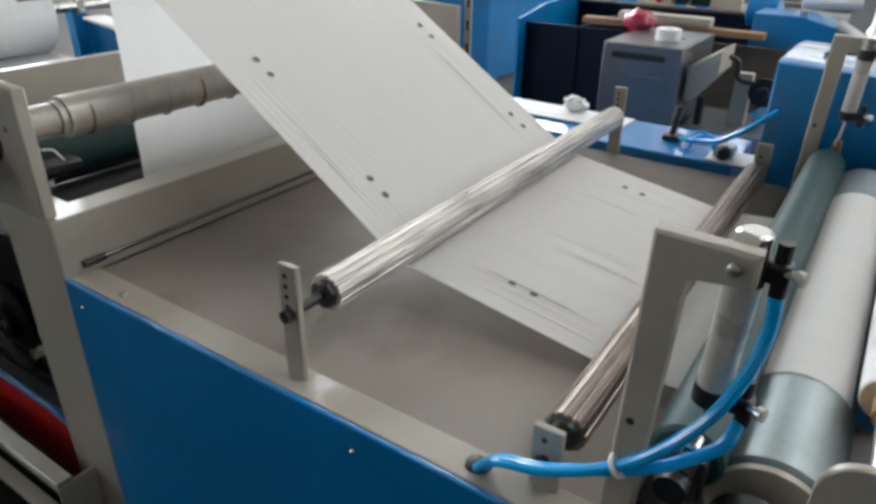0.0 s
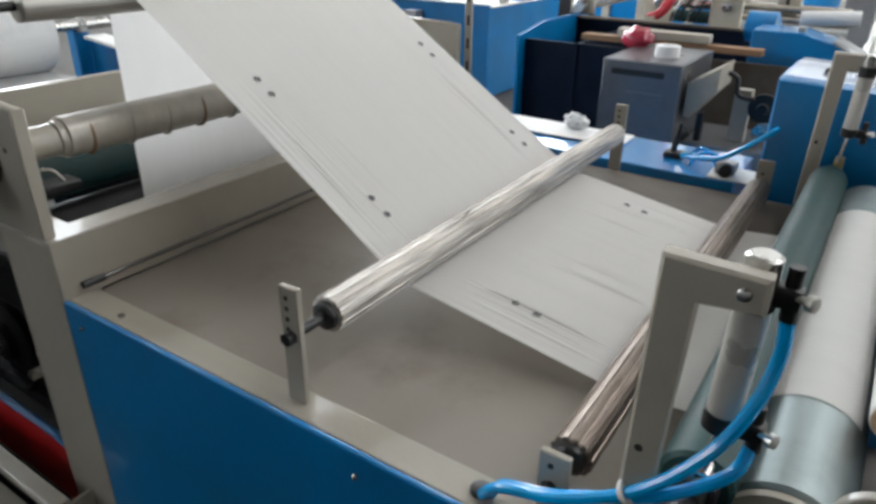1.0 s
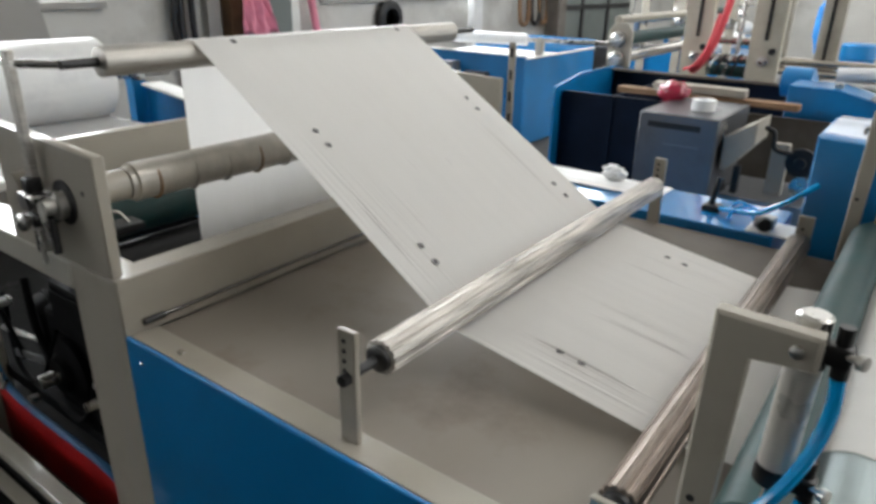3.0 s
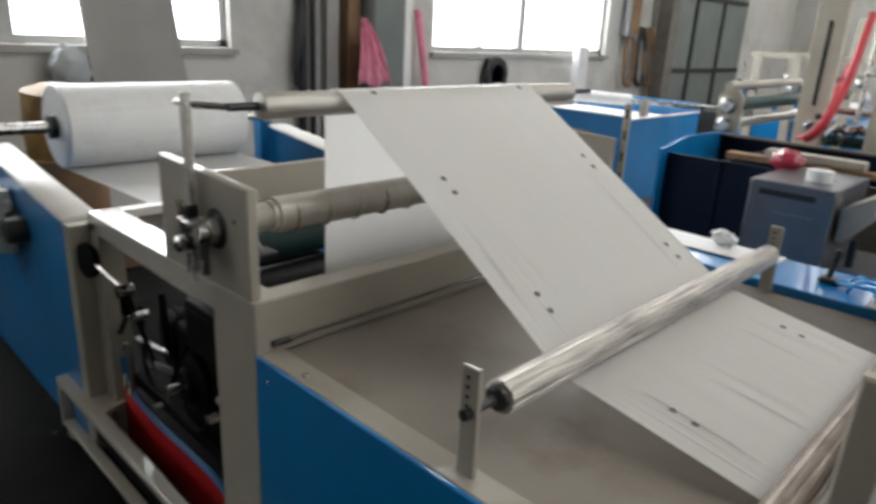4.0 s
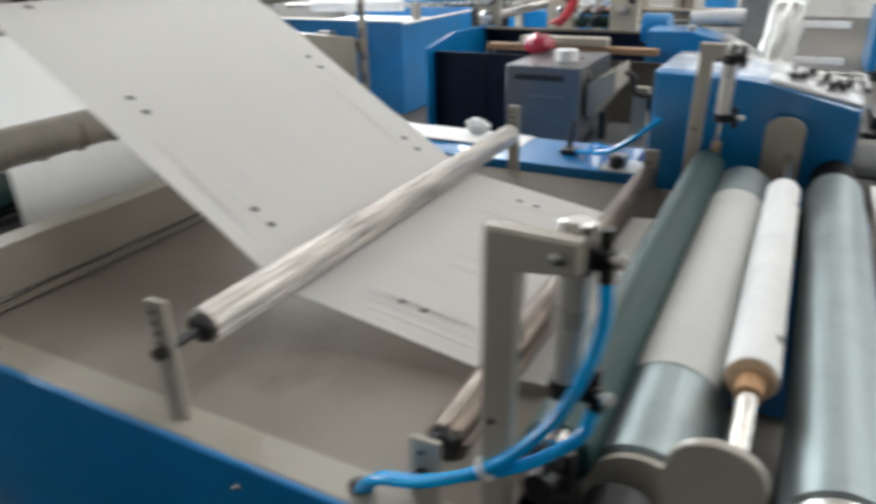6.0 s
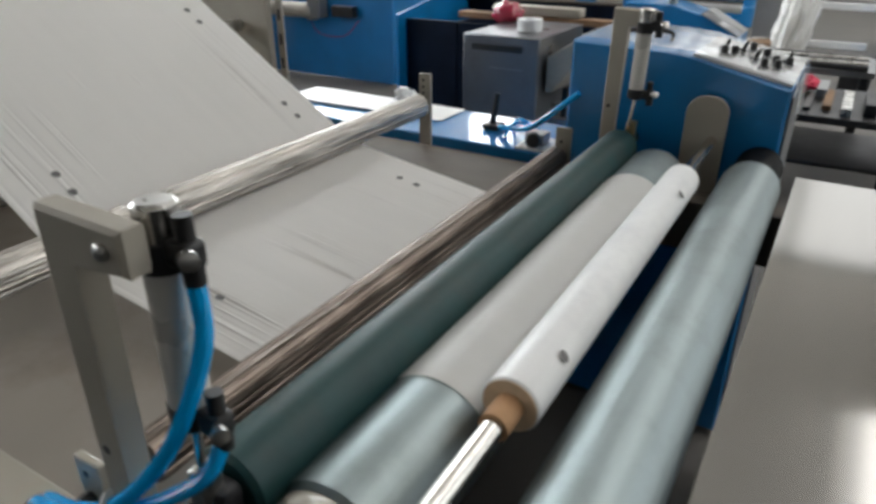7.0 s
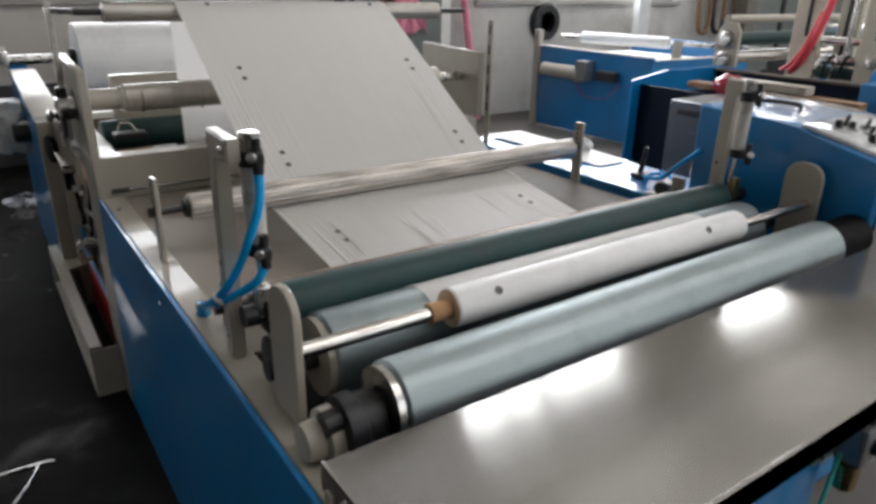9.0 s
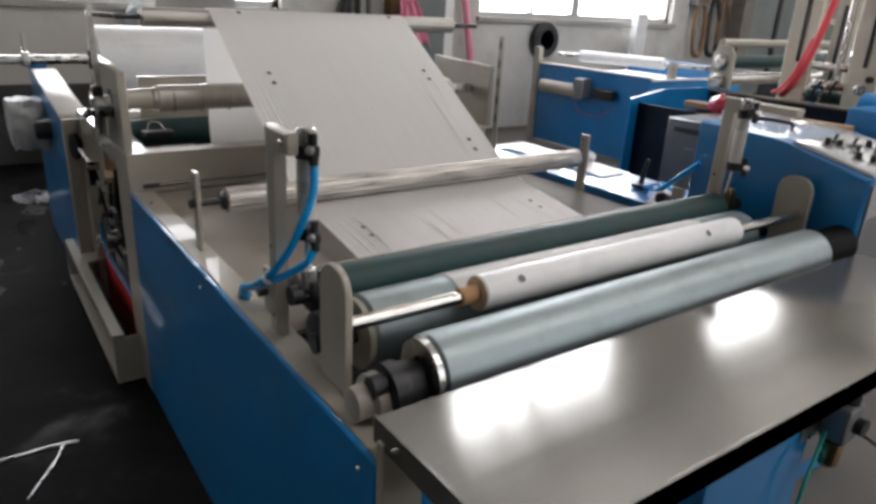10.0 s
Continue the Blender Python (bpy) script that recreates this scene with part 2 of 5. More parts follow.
def finish(name, bm, mat, parent=None, label="", smooth=True):
    bmesh.ops.recalc_face_normals(bm, faces=bm.faces)
    me = bpy.data.meshes.new(name)
    bm.normal_update()
    layer = bm.faces.layers.int.get("flat")
    flat = [layer is not None and f[layer] == 1 for f in bm.faces]
    bm.to_mesh(me)
    bm.free()
    for m in mat if isinstance(mat, (list, tuple)) else (mat,):
        me.materials.append(m)
    if smooth:
        me.set_sharp_from_angle(angle=radians(35))
        for p, level in zip(me.polygons, flat):
            p.use_smooth = not level
    ob = new(name, me)
    if parent is not None:
        ob.parent = parent
        base, up = Vector((0, 0, 0)), parent
        while up is not None:
            base += up.location
            up = up.parent
        ob.location = -base
    if label:
        ob["label"] = label
    return ob


part = finish


def mark_flat(bm, least=0.0):
    """Marks the faces that stay flat beside rounded edges."""
    bm.normal_update()
    layer = bm.faces.layers.int.get("flat")
    if layer is None:
        layer = bm.faces.layers.int.new("flat")
    for f in bm.faces:
        if max(abs(c) for c in f.normal) > 0.9995 and f.calc_area() > least:
            f[layer] = 1


def box(x0, x1, y0, y1, z0, z1, bevel=0.003, bm=None, seg=2):
    bm = bm or bmesh.new()
    got = bmesh.ops.create_cube(bm, size=1.0, matrix=Matrix.Translation(((x0 + x1) / 2, (y0 + y1) / 2, (z0 + z1) / 2)) @ Matrix.Diagonal((abs(x1 - x0), abs(y1 - y0), abs(z1 - z0), 1)))
    if bevel:
        es = {e for v in got["verts"] for e in v.link_edges}
        bmesh.ops.bevel(bm, geom=list(es), offset=min(bevel, 0.45 * min(abs(x1 - x0), abs(y1 - y0), abs(z1 - z0))), segments=seg, affect="EDGES", profile=0.5)
    mark_flat(bm)
    return bm


def rod(a, b, r, bm=None, n=24, r2=None, cap=True):
    bm = bm or bmesh.new()
    a, b = Vector(a), Vector(b)
    m = Matrix.Translation((a + b) / 2) @ (b - a).to_track_quat("Z", "Y").to_matrix().to_4x4()
    bmesh.ops.create_cone(bm, cap_ends=cap, segments=n, radius1=r, radius2=r if r2 is None else r2, depth=(b - a).length, matrix=m)
    return bm


def lathe(a, axis, profile, bm=None, n=40):
    """A turned body: profile rows of (distance along axis, radius), from a."""
    bm = bm or bmesh.new()
    q = Vector(axis).to_track_quat("Z", "Y").to_matrix()
    rings = []
    for d, r in profile:
        rings.append([bm.verts.new(Vector(a) + q @ Vector((r * math.cos(2 * math.pi * k / n), r * math.sin(2 * math.pi * k / n), d))) for k in range(n)])
    for u, w in zip(rings, rings[1:]):
        for k in range(n):
            bm.faces.new((u[k], u[(k + 1) % n], w[(k + 1) % n], w[k]))
    bm.faces.new(rings[0]), bm.faces.new(rings[-1])
    return bm


def sweep(points, r, bm=None, n=10, steps=8):
    """A hose through the points."""
    bm = bm or bmesh.new()
    P = [Vector(p) for p in points]
    P = [P[0] * 2 - P[1]] + P + [P[-1] * 2 - P[-2]]
    way = []
    for i in range(1, len(P) - 2):
        for s in range(steps):
            t = s / steps
            a, b, c, d = P[i - 1:i + 3]
            way.append(0.5 * (2 * b + (c - a) * t + (2 * a - 5 * b + 4 * c - d) * t * t + (3 * b - a - 3 * c + d) * t ** 3))
    way.append(P[-2])
    rings = []
    for i, p in enumerate(way):
        d = (way[min(i + 1, len(way) - 1)] - way[max(i - 1, 0)]).normalized()
        q = d.to_track_quat("Z", "Y").to_matrix()
        rings.append([bm.verts.new(p + q @ Vector((r * math.cos(2 * math.pi * k / n), r * math.sin(2 * math.pi * k / n), 0))) for k in range(n)])
    for u, w in zip(rings, rings[1:]):
        for k in range(n):
            bm.faces.new((u[k], u[(k + 1) % n], w[(k + 1) % n], w[k]))
    bm.faces.new(rings[0]), bm.faces.new(rings[-1])
    return bm


def plate(outline, axis, lo, hi, bevel=0.002, bm=None, holes=()):
    """A flat plate: outline in the two other axes, thick from lo to hi along axis."""
    bm = bm or bmesh.new()

    def at(u, v, w):
        return {"x": (w, u, v), "y": (u, w, v), "z": (u, v, w)}[axis]
    a = [bm.verts.new(at(u, v, lo)) for u, v in outline]
    b = [bm.verts.new(at(u, v, hi)) for u, v in outline]
    fs = [bm.faces.new(a), bm.faces.new(b)]
    for k in range(len(a)):
        bm.faces.new((a[k], a[(k + 1) % len(a)], b[(k + 1) % len(a)], b[k]))
    if bevel:
        bmesh.ops.bevel(bm, geom=[e for f in fs for e in f.edges], offset=bevel, segments=1, affect="EDGES")
    mark_flat(bm, 0.0004)
    return bm


def arc(cx, cy, r, a0, a1, n=8):
    return [(cx + r * math.cos(radians(a0 + (a1 - a0) * k / n)), cy + r * math.sin(radians(a0 + (a1 - a0) * k / n))) for k in range(n + 1)]


def screw(name, at, axis, r, mat, parent, label="", length=0.006):
    a = Vector(at)
    return part(name, lathe(a, axis, [(0, r), (length * 0.7, r), (length, r * 0.6)], n=12), mat, parent, label)


# ---- the hall ----
def wall_with_openings(name, y0, y1, z1, x0, x1, openings, label):
    """A wall across x, from pieces round its openings (y0, y1, z0, z1)."""
    bm = bmesh.new()
    y = y0
    for a, b, lo, hi in openings:
        box(x0, x1, y, a, 0, z1, 0, bm)
        box(x0, x1, a, b, 0, lo, 0, bm)
        box(x0, x1, a, b, hi, z1, 0, bm)
        y = b
    box(x0, x1, y, y1, 0, z1, 0, bm)
    return tagged(finish(name, bm, PLASTER, smooth=False), label, "wall", kind="structure")


tagged(finish("floor", box(-4.45, 10.2, -6.2, 16.2, -0.2, 0, 0), CONCRETE, smooth=False), "dark grey stained concrete workshop floor", "floor", kind="structure")
# added slab: its dark colour carries floor shade as well as oil
tagged(finish("walkway", box(-4.2, 9.9, -5.95, 0.9, 0.0, 0.004, 0), SHADED_OILED, smooth=False), "oily walkway beside the machines, darkened further for shade", "floor", kind="structure")
wall_with_openings("wall_west", -6.0, 16.0, 7.5, -4.45, -4.2, [(-5.1, -2.5, 1.33, 3.2), (-0.75, 2.3, 1.33, 3.2), (4.75, 8.3, 1.33, 6.6), (11.0, 13.8, 3.6, 6.7)], "dirty white plastered wall with large windows")
# unseen wall; its openings are added for the two east lamps
wall_with_openings("wall_east", -6.0, 16.0, 7.5, 10.0, 10.2, [(3.5, 8.5, 1.0, 6.0), (10.0, 15.0, 1.0, 6.0)], "unseen plastered wall with added tall windows")
# wall out of view; its grey keeps the near side panel dark
tagged(finish("wall_south", box(-4.2, 10.0, -6.2, -6.0, 0, 7.5, 0), LOWBOUNCE, smooth=False), "unseen south wall, greyed to bounce less light", "wall", kind="structure")
bm = bmesh.new()
box(-4.2, 10.0, 16.0, 16.2, 0, 3.6, 0, bm), box(-4.2, 10.0, 16.0, 16.2, 7.35, 7.5, 0, bm)
box(-4.2, -3.0, 16.0, 16.2, 3.6, 7.35, 0, bm), box(6.0, 10.0, 16.0, 16.2, 3.6, 7.35, 0, bm)
for x in (-0.75, 1.5, 3.75):
    box(x - 0.15, x + 0.15, 16.0, 16.2, 3.6, 7.35, 0, bm)
tagged(finish("wall_north", bm, PLASTER, smooth=False), "plastered workshop wall with high windows", "wall", kind="structure")
tagged(finish("backdrop", box(-6, 9, 17.3, 17.35, 0, 9, 0), hazy, smooth=False), "white overcast daylight outside the high windows", "backdrop", kind="structure")
# unseen roof, with gaps added for the two roof lamps
bm = bmesh.new()
xs = [-4.45, 3.3, 4.5, 6.3, 7.5, 10.2]
for k in range(5):
    if k % 2 == 0:
        box(xs[k], xs[k + 1], -6.2, 16.2, 7.5, 7.6, 0, bm)
    else:
        box(xs[k], xs[k + 1], -6.2, 1.0, 7.5, 7.6, 0, bm)
        box(xs[k], xs[k + 1], 11.0, 16.2, 7.5, 7.6, 0, bm)
tagged(finish("ceiling", bm, CEILING, smooth=False), "unseen grey sheet roof with two long added roof lights", "ceiling", kind="structure")


tagged(finish("baseboard", box(-4.199, -4.17, -5.98, 0.55, 0.005, 0.66, 0.004), DADO, smooth=False), "dark scuffed paint on the lower wall", "wall", kind="structure")


def window(name, y0, y1, top, bars, label):
    w = thing(name, (-4.3, (y0 + y1) / 2, 1.33), label, "window", kind="structure")
    bm = bmesh.new()
    box(-4.35, -4.27, y0, y0 + 0.06, 1.33, top, 0.004, bm), box(-4.35, -4.27, y1 - 0.06, y1, 1.33, top, 0.004, bm)
    box(-4.35, -4.27, y0, y1, 1.33, 1.39, 0.004, bm), box(-4.35, -4.27, y0, y1, top - 0.06, top, 0.004, bm)
    part("window_frame", bm, ALU, w)
    for y, t in bars:
        part("mullion", box(-4.36, -4.26, y - t, y + t, 1.39, top - 0.06, 0.004), ALU, w)
    for z in (2.7, 4.3) if top > 4 else (2.6,):
        part("transom", box(-4.355, -4.265, y0 + 0.06, y1 - 0.06, z - 0.03, z + 0.03, 0.004), ALU, w)
    part("window_sill", box(-4.36, -4.14, y0 - 0.05, y1 + 0.05, 1.27, 1.327, 0.006), GREYBOARD, w, "chipped grey sill")
    return w


window("window_1", -0.75, 2.3, 3.2, [(0.62, 0.07)], "grey framed window, glaring white daylight outside")
window("window_2", 4.75, 8.3, 6.6, [(5.62, 0.02), (6.38, 0.06)], "grey framed window, glaring white daylight outside")
# unseen window, added for light and reflection on the blue side panel
window("added_window_3", -5.1, -2.5, 3.2, [(-3.8, 0.05)], "grey framed window, glaring white daylight outside")
tagged(finish("backdrop", box(-5.6, -5.55, -7, 16, -1, 8, 0), day, smooth=False), "white overcast daylight outside the windows", "backdrop", kind="structure")

# ---- winding machine ----
winder = thing("winding_machine", (0.85, 0.75, 0), "blue and beige film winding machine with steel rollers", "machine")
panel = part("side_panel", box(0, 1.68, 0.0, 0.012, 0.03, 0.805, 0.004), BLUE, winder, "glossy blue painted side panel")
for x, z in ((0.797, 0.76), (1.635, 0.77), (0.06, 0.76)):
    screw("screw", (x, 0.0, z), (0, -1, 0), 0.005, CHROME, panel)
part("side_frame", box(0.0, 1.68, 0.013, 0.078, 0.66, 0.803, 0.004), BEIGE, winder)
# far frame is darker than the near one to show its shade
part("side_frame", box(0.0, 1.68, 1.465, 1.54, 0.66, 0.795, 0.004), SHADE_BROWN, winder, "far side frame, its shade put into a darker colour")
part("end_plate", box(1.681, 1.70, 0.002, 0.078, 0.05, 0.85, 0.003), BEIGE, winder)
part("end_panel", box(1.66, 1.675, 0.08, 1.46, 0.02, 0.80, 0.003), BLUE, winder, "blue painted end panel")
part("tray", box(0.004, 1.2, 0.079, 1.464, 0.788, 0.797, 0.001), TRAY, winder, "dull bare steel tray below the film")
# thin added sheet that paints the shade beyond the film's edge
part("tray_shade_strip", box(0.004, 1.2, 1.2, 1.464, 0.7972, 0.8008, 0.001), SHADE_BROWN, winder, "dark strip painted as shade on the far part of the tray")
part("drive_cover", box(-0.1, 1.0, 1.56, 1.88, 0.02, 0.82, 0.006), BLUE, winder, "blue painted drive cover along the far side")


def bar_bracket(x, y, z0, z1, w, t, holes, parent):
    b = part("roller_bracket", box(x - w, x + w, y - t, y + t, z0, z1, 0.003), BEIGE, parent)
    for z in holes:
        part("hole", rod((x - 0.004, y - t - 0.001, z), (x - 0.004, y + t + 0.001, z), 0.0045, n=12), BLACK, b)
    return b


for y in (0.05, 1.517):
    bar_bracket(0.635, y, 0.80, 1.02, 0.02, 0.006, (0.943, 0.962, 0.981, 1.0), winder)
    bar_bracket(1.088, y + (0.02 if y < 1 else -0.015), 0.76, 0.905 if y < 1 else 0.925, 0.022, 0.006, (0.885,), winder)


def fluted(x, z, r, y0, y1, ribs=14):
    """A roller with shallow lengthwise flutes."""
    bm = bmesh.new()
    rings = []
    for y, k in ((y0, 0.82), (y0 + 0.003, 1.0), (y1 - 0.003, 1.0), (y1, 0.82)):
        ring = []
        for i in range(ribs):
            for da, rr in ((0.0, 1.0), (0.5, 1.005), (0.62, 0.93), (0.9, 0.93)):
                a = 2 * math.pi * (i + da) / ribs
                ring.append(bm.verts.new((x + r * k * rr * math.cos(a), y, z + r * k * rr * math.sin(a))))
        rings.append(ring)
    n = len(rings[0])
    for u, w in zip(rings, rings[1:]):
        for k in range(n):
            bm.faces.new((u[k], u[(k + 1) % n], w[(k + 1) % n], w[k]))
    bm.faces.new(rings[0]), bm.faces.new(rings[-1])
    return bm


def guide_roller(x, z, r, y0, y1, end0, end1, mat, label):
    g = part("guide_roller", fluted(x, z, r, y0, y1), mat, winder, label)
    part("roller_shaft", rod((x, end0, z), (x, end1, z), 0.009), BLACK, g)
    part("end_cap", lathe((x, y0 - 0.012, z), (0, 1, 0), [(0, r * 0.55), (0.004, r * 0.72), (0.013, r * 0.78)]), BLACK, g)
    part("end_cap", lathe((x, y1 - 0.001, z), (0, 1, 0), [(0, r * 0.78), (0.008, r * 0.72), (0.012, r * 0.55)]), BLACK, g)
    part("shaft_nut", rod((x, end0 - 0.006, z), (x, end0 + 0.012, z), 0.012, n=6), BLACK, g)
    return g


guide_roller(0.637, 0.932, 0.034, 0.125, 1.48, 0.035, 1.53, ROLLER, "scuffed steel guide roller with lengthwise streaks")
guide_roller(1.086, 0.850, 0.033, 0.13, 1.46, 0.05, 1.51, DULLCHROME, "steel guide roller with a brown reflection put into its colour")


def drum(x, z, r, y0, y1, mat, name, label):
    d = part(name, lathe((x, y0, z), (0, 1, 0), [(0, r - 0.006), (0.006, r), (y1 - y0 - 0.006, r), (y1 - y0, r - 0.006)], n=64), mat, winder, label)
    part("shaft", rod((x, 0.05, z), (x, 1.58, z), 0.02), DARK, d)
    return d


d1 = drum(1.355, 0.846, 0.079, 0.15, 1.44, ZINC, "winding_drum", "zinc plated steel winding drum")
d2 = drum(1.577, 0.868, 0.067, 0.16, 1.43, ZINC, "winding_drum", "zinc plated steel winding drum")
part("end_ring", lathe((1.577, 0.147, 0.868), (0, 1, 0), [(0, 0.045), (0.0, 0.062), (0.012, 0.062), (0.0125, 0.045)], n=48), STEEL, d2)
part("end_ring", lathe((1.355, 0.138, 0.846), (0, 1, 0), [(0, 0.045), (0.0, 0.072), (0.012, 0.072), (0.0125, 0.045)], n=48), BEIGE, d1)
part("pulley", lathe((1.572, 0.075, 0.848), (0, 1, 0), [(0, 0.03), (0.004, 0.052), (0.03, 0.052), (0.034, 0.045), (0.066, 0.045), (0.07, 0.03)], n=40), DARK, d2)
part("bearing_cap", lathe((1.56, 0.022, 0.835), (0, 1, 0), [(0, 0.02), (0.003, 0.03), (0.03, 0.032), (0.034, 0.044), (0.055, 0.046), (0.056, 0.02)], n=40), BEIGE, d2)
part("bearing_cap", lathe((1.343, 0.06, 0.856), (0, 1, 0), [(0, 0.02), (0.003, 0.045), (0.04, 0.05), (0.06, 0.03)], n=32), DARK, d1)
green = drum(1.252, 0.905, 0.047, 0.115, 1.47, RUBBER, "press_roller", "dark green rubber press roller")
part("end_block", box(1.225, 1.283, 0.085, 0.112, 0.865, 0.935, 0.008), DARK, green)
part("clevis", box(1.25, 1.272, 0.072, 0.1, 0.90, 0.965, 0.005), STEEL, green)
part("clevis", box(1.252, 1.276, 1.5, 1.53, 0.90, 0.965, 0.005), BRASS, green)


def rounded_tab(x0, x1, z0, z1, r):
    return [(x0, z0), (x1, z0)] + arc(x1 - r, z1 - r, r, 0, 90) + arc(x0 + r, z1 - r, r, 90, 180)


part("shaft_plate", plate(rounded_tab(1.388, 1.489, 0.805, 1.036, 0.045), "y", 0.05, 0.064), BEIGE, winder)
part("shaft_plate", plate(rounded_tab(1.385, 1.487, 0.72, 1.038, 0.042), "y", 1.56, 1.577), BEIGE, winder)
part("latch_block", box(1.33, 1.39, 0.06, 0.085, 0.77, 0.86, 0.012), BEIGE, winder)
part("winding_shaft", rod((1.457, 0.05, 0.927), (1.457, 1.57, 0.927), 0.0135), CHROME, winder, "polished steel winding shaft")


def cylinder_post(y, side):
    """An L-shaped post with an air cylinder that presses the rubber roller. side: 1 near, -1 far."""
    out = [(1.178, 0.803), (1.216, 0.803), (1.22, 1.198), (1.287, 1.196), (1.287, 1.236), (1.184, 1.238)]
    p = part("cylinder_post", plate(out, "y", y - 0.013, y + 0.013, 0.004), BEIGE, winder)
    screw("bolt", (1.266, y - 0.013 * side, 1.217), (0, -side, 0), 0.007, STEEL, p)
    for z in (0.845, 0.995):
        part("hole", rod((1.196, y - 0.0136, z), (1.196, y + 0.0136, z), 0.005, n=12), BLACK, p)
    cy = y + 0.033 * side
    x0, x1 = 1.271, 1.268
    c = part("air_cylinder", rod((x0, cy, 1.20), (x1, cy, 1.045), 0.0185, n=32), PALETUBE, winder, "pale aluminium air cylinder")
    part("cylinder_head", lathe((x0, cy, 1.185), (0, 0, 1), [(0, 0.017), (0.001, 0.0205), (0.026, 0.0205), (0.027, 0.017)], n=32), DARK, c)
    part("cylinder_head", lathe((x1, cy, 1.025), (0, 0, 1), [(0, 0.012), (0.004, 0.0205), (0.026, 0.0205), (0.027, 0.017)], n=32), DARK, c)
    part("cylinder_cap", lathe((x0, cy, 1.212), (0, 0, 1), [(0, 0.018), (0.028, 0.018), (0.031, 0.014)]), STEEL, c)
    part("piston_rod", rod((x1, cy, 1.03), (1.261, cy + 0.002 * side, 0.955), 0.005, n=12), CHROME, c)
    for z in (1.207, 1.042):
        f = part("elbow_fitting", box(x0 + 0.014, x0 + 0.042, cy - 0.012, cy + 0.010, z - 0.014, z + 0.01, 0.005), BLACK, c)
        part("hose_stem", rod((x0 + 0.033, cy, z - 0.028), (x0 + 0.033, cy, z - 0.01), 0.009, n=16), BLACK, f)
        part("stem", rod((x0 + 0.03, cy, z + 0.006), (x0 + 0.03, cy, z + 0.03), 0.008, n=12), BLACK, f)
        part("thumb_screw", lathe((x0 + 0.036, cy - 0.008, z + 0.002), (1, -0.6, 0.1), [(0, 0.004), (0.012, 0.004), (0.013, 0.008), (0.02, 0.008), (0.021, 0.003)], n=12), STEEL, f)
    return c


cylinder_post(0.049, 1)
cylinder_post(1.53, -1)
part("air_hose", sweep([(1.304, 0.082, 1.185), (1.306, 0.078, 1.13), (1.293, 0.062, 1.07), (1.262, 0.046, 1.005), (1.20, 0.03, 0.935), (1.11, 0.024, 0.878), (1.03, 0.03, 0.845), (0.992, 0.04, 0.80)], 0.008), HOSE, winder, "bright blue air hose")
part("air_hose", sweep([(1.304, 0.082, 1.02), (1.292, 0.064, 0.985), (1.24, 0.042, 0.945), (1.18, 0.036, 0.91), (1.10, 0.034, 0.87), (1.03, 0.042, 0.84), (1.003, 0.048, 0.80)], 0.008), HOSE, winder, "bright blue air hose")
part("hose_tie", lathe((1.19, 0.033, 0.925), (0.75, 0.05, 0.6), [(0, 0.012), (0, 0.016), (0.006, 0.016), (0.006, 0.012)], n=16), WHITE, winder)
part("grommet", lathe((0.992, 0.046, 0.803), (0, 0, 1), [(0, 0.016), (0.006, 0.016), (0.008, 0.011)], n=20), BLACK, winder)
screw("bolt", (0.153, 0.037, 0.803), (0, 0, 1), 0.008, STEEL, winder)

# stainless outfeed table with folded rims
table = part("outfeed_table", box(1.665, 1.995, 0.012, 1.53, 0.874, 0.88, 0.001), STAINLESS, winder, "brushed stainless outfeed table")
part("rim", box(1.665, 1.997, 0.006, 0.011, 0.838, 0.884, 0.001), STAINLESS, table)
part("rim", box(1.997, 2.003, 0.006, 1.53, 0.838, 0.885, 0.001), STAINLESS, table)
for x in (1.73, 1.94):
    screw("bolt", (x, 0.006, 0.858), (0, -1, 0), 0.006, CHROME, table)
part("table_bracket", box(1.70, 1.90, 0.1, 0.14, 0.78, 0.873, 0.004), BLUE, table)
part("table_bracket", box(1.70, 1.90, 1.2, 1.24, 0.78, 0.873, 0.004), BLUE, table)
part("lower_panel", box(1.702, 1.93, 0.5, 0.845, 0.05, 0.77, 0.005), BLUE, winder, "blue painted lower front panel")

# gear cover at the far side
profile = [(1.055, 0.02), (1.612, 0.02), (1.612, 1.066), (1.365, 1.12), (1.31, 1.127), (1.055, 1.14)]
cover = part("gear_cover", plate(profile, "y", 1.6, 1.98, 0.006), BLUE, winder, "blue painted gear cover with sloped top")
part("cover_end", box(1.613, 1.619, 1.62, 1.96, 0.1, 1.045, 0.002), GREYSTEEL, cover)
top = part("control_plate", plate([(1.37, 1.121), (1.608, 1.069), (1.611, 1.075), (1.37, 1.128)], "y", 1.62, 1.96, 0), KNOBPLATE, cover, "steel control plate, white glare put into its colour")
for kx, ky in ((1.43, 1.7), (1.45, 1.735), (1.53, 1.69), (1.56, 1.72), (1.52, 1.83), (1.58, 1.80), (1.48, 1.86), (1.55, 1.77)):
    z = 1.128 - (kx - 1.36) * 0.219
    part("control_knob", lathe((kx, ky, z), (0, 0, 1), [(0, 0.016), (0.01, 0.016), (0.012, 0.010), (0.03, 0.009), (0.031, 0.004)], n=16), BLACK, top)
    part("switch_ring", lathe((kx, ky, z), (0, 0, 1), [(0, 0.012), (0.0, 0.019), (0.007, 0.019), (0.009, 0.012)], n=20), CHROME, top)
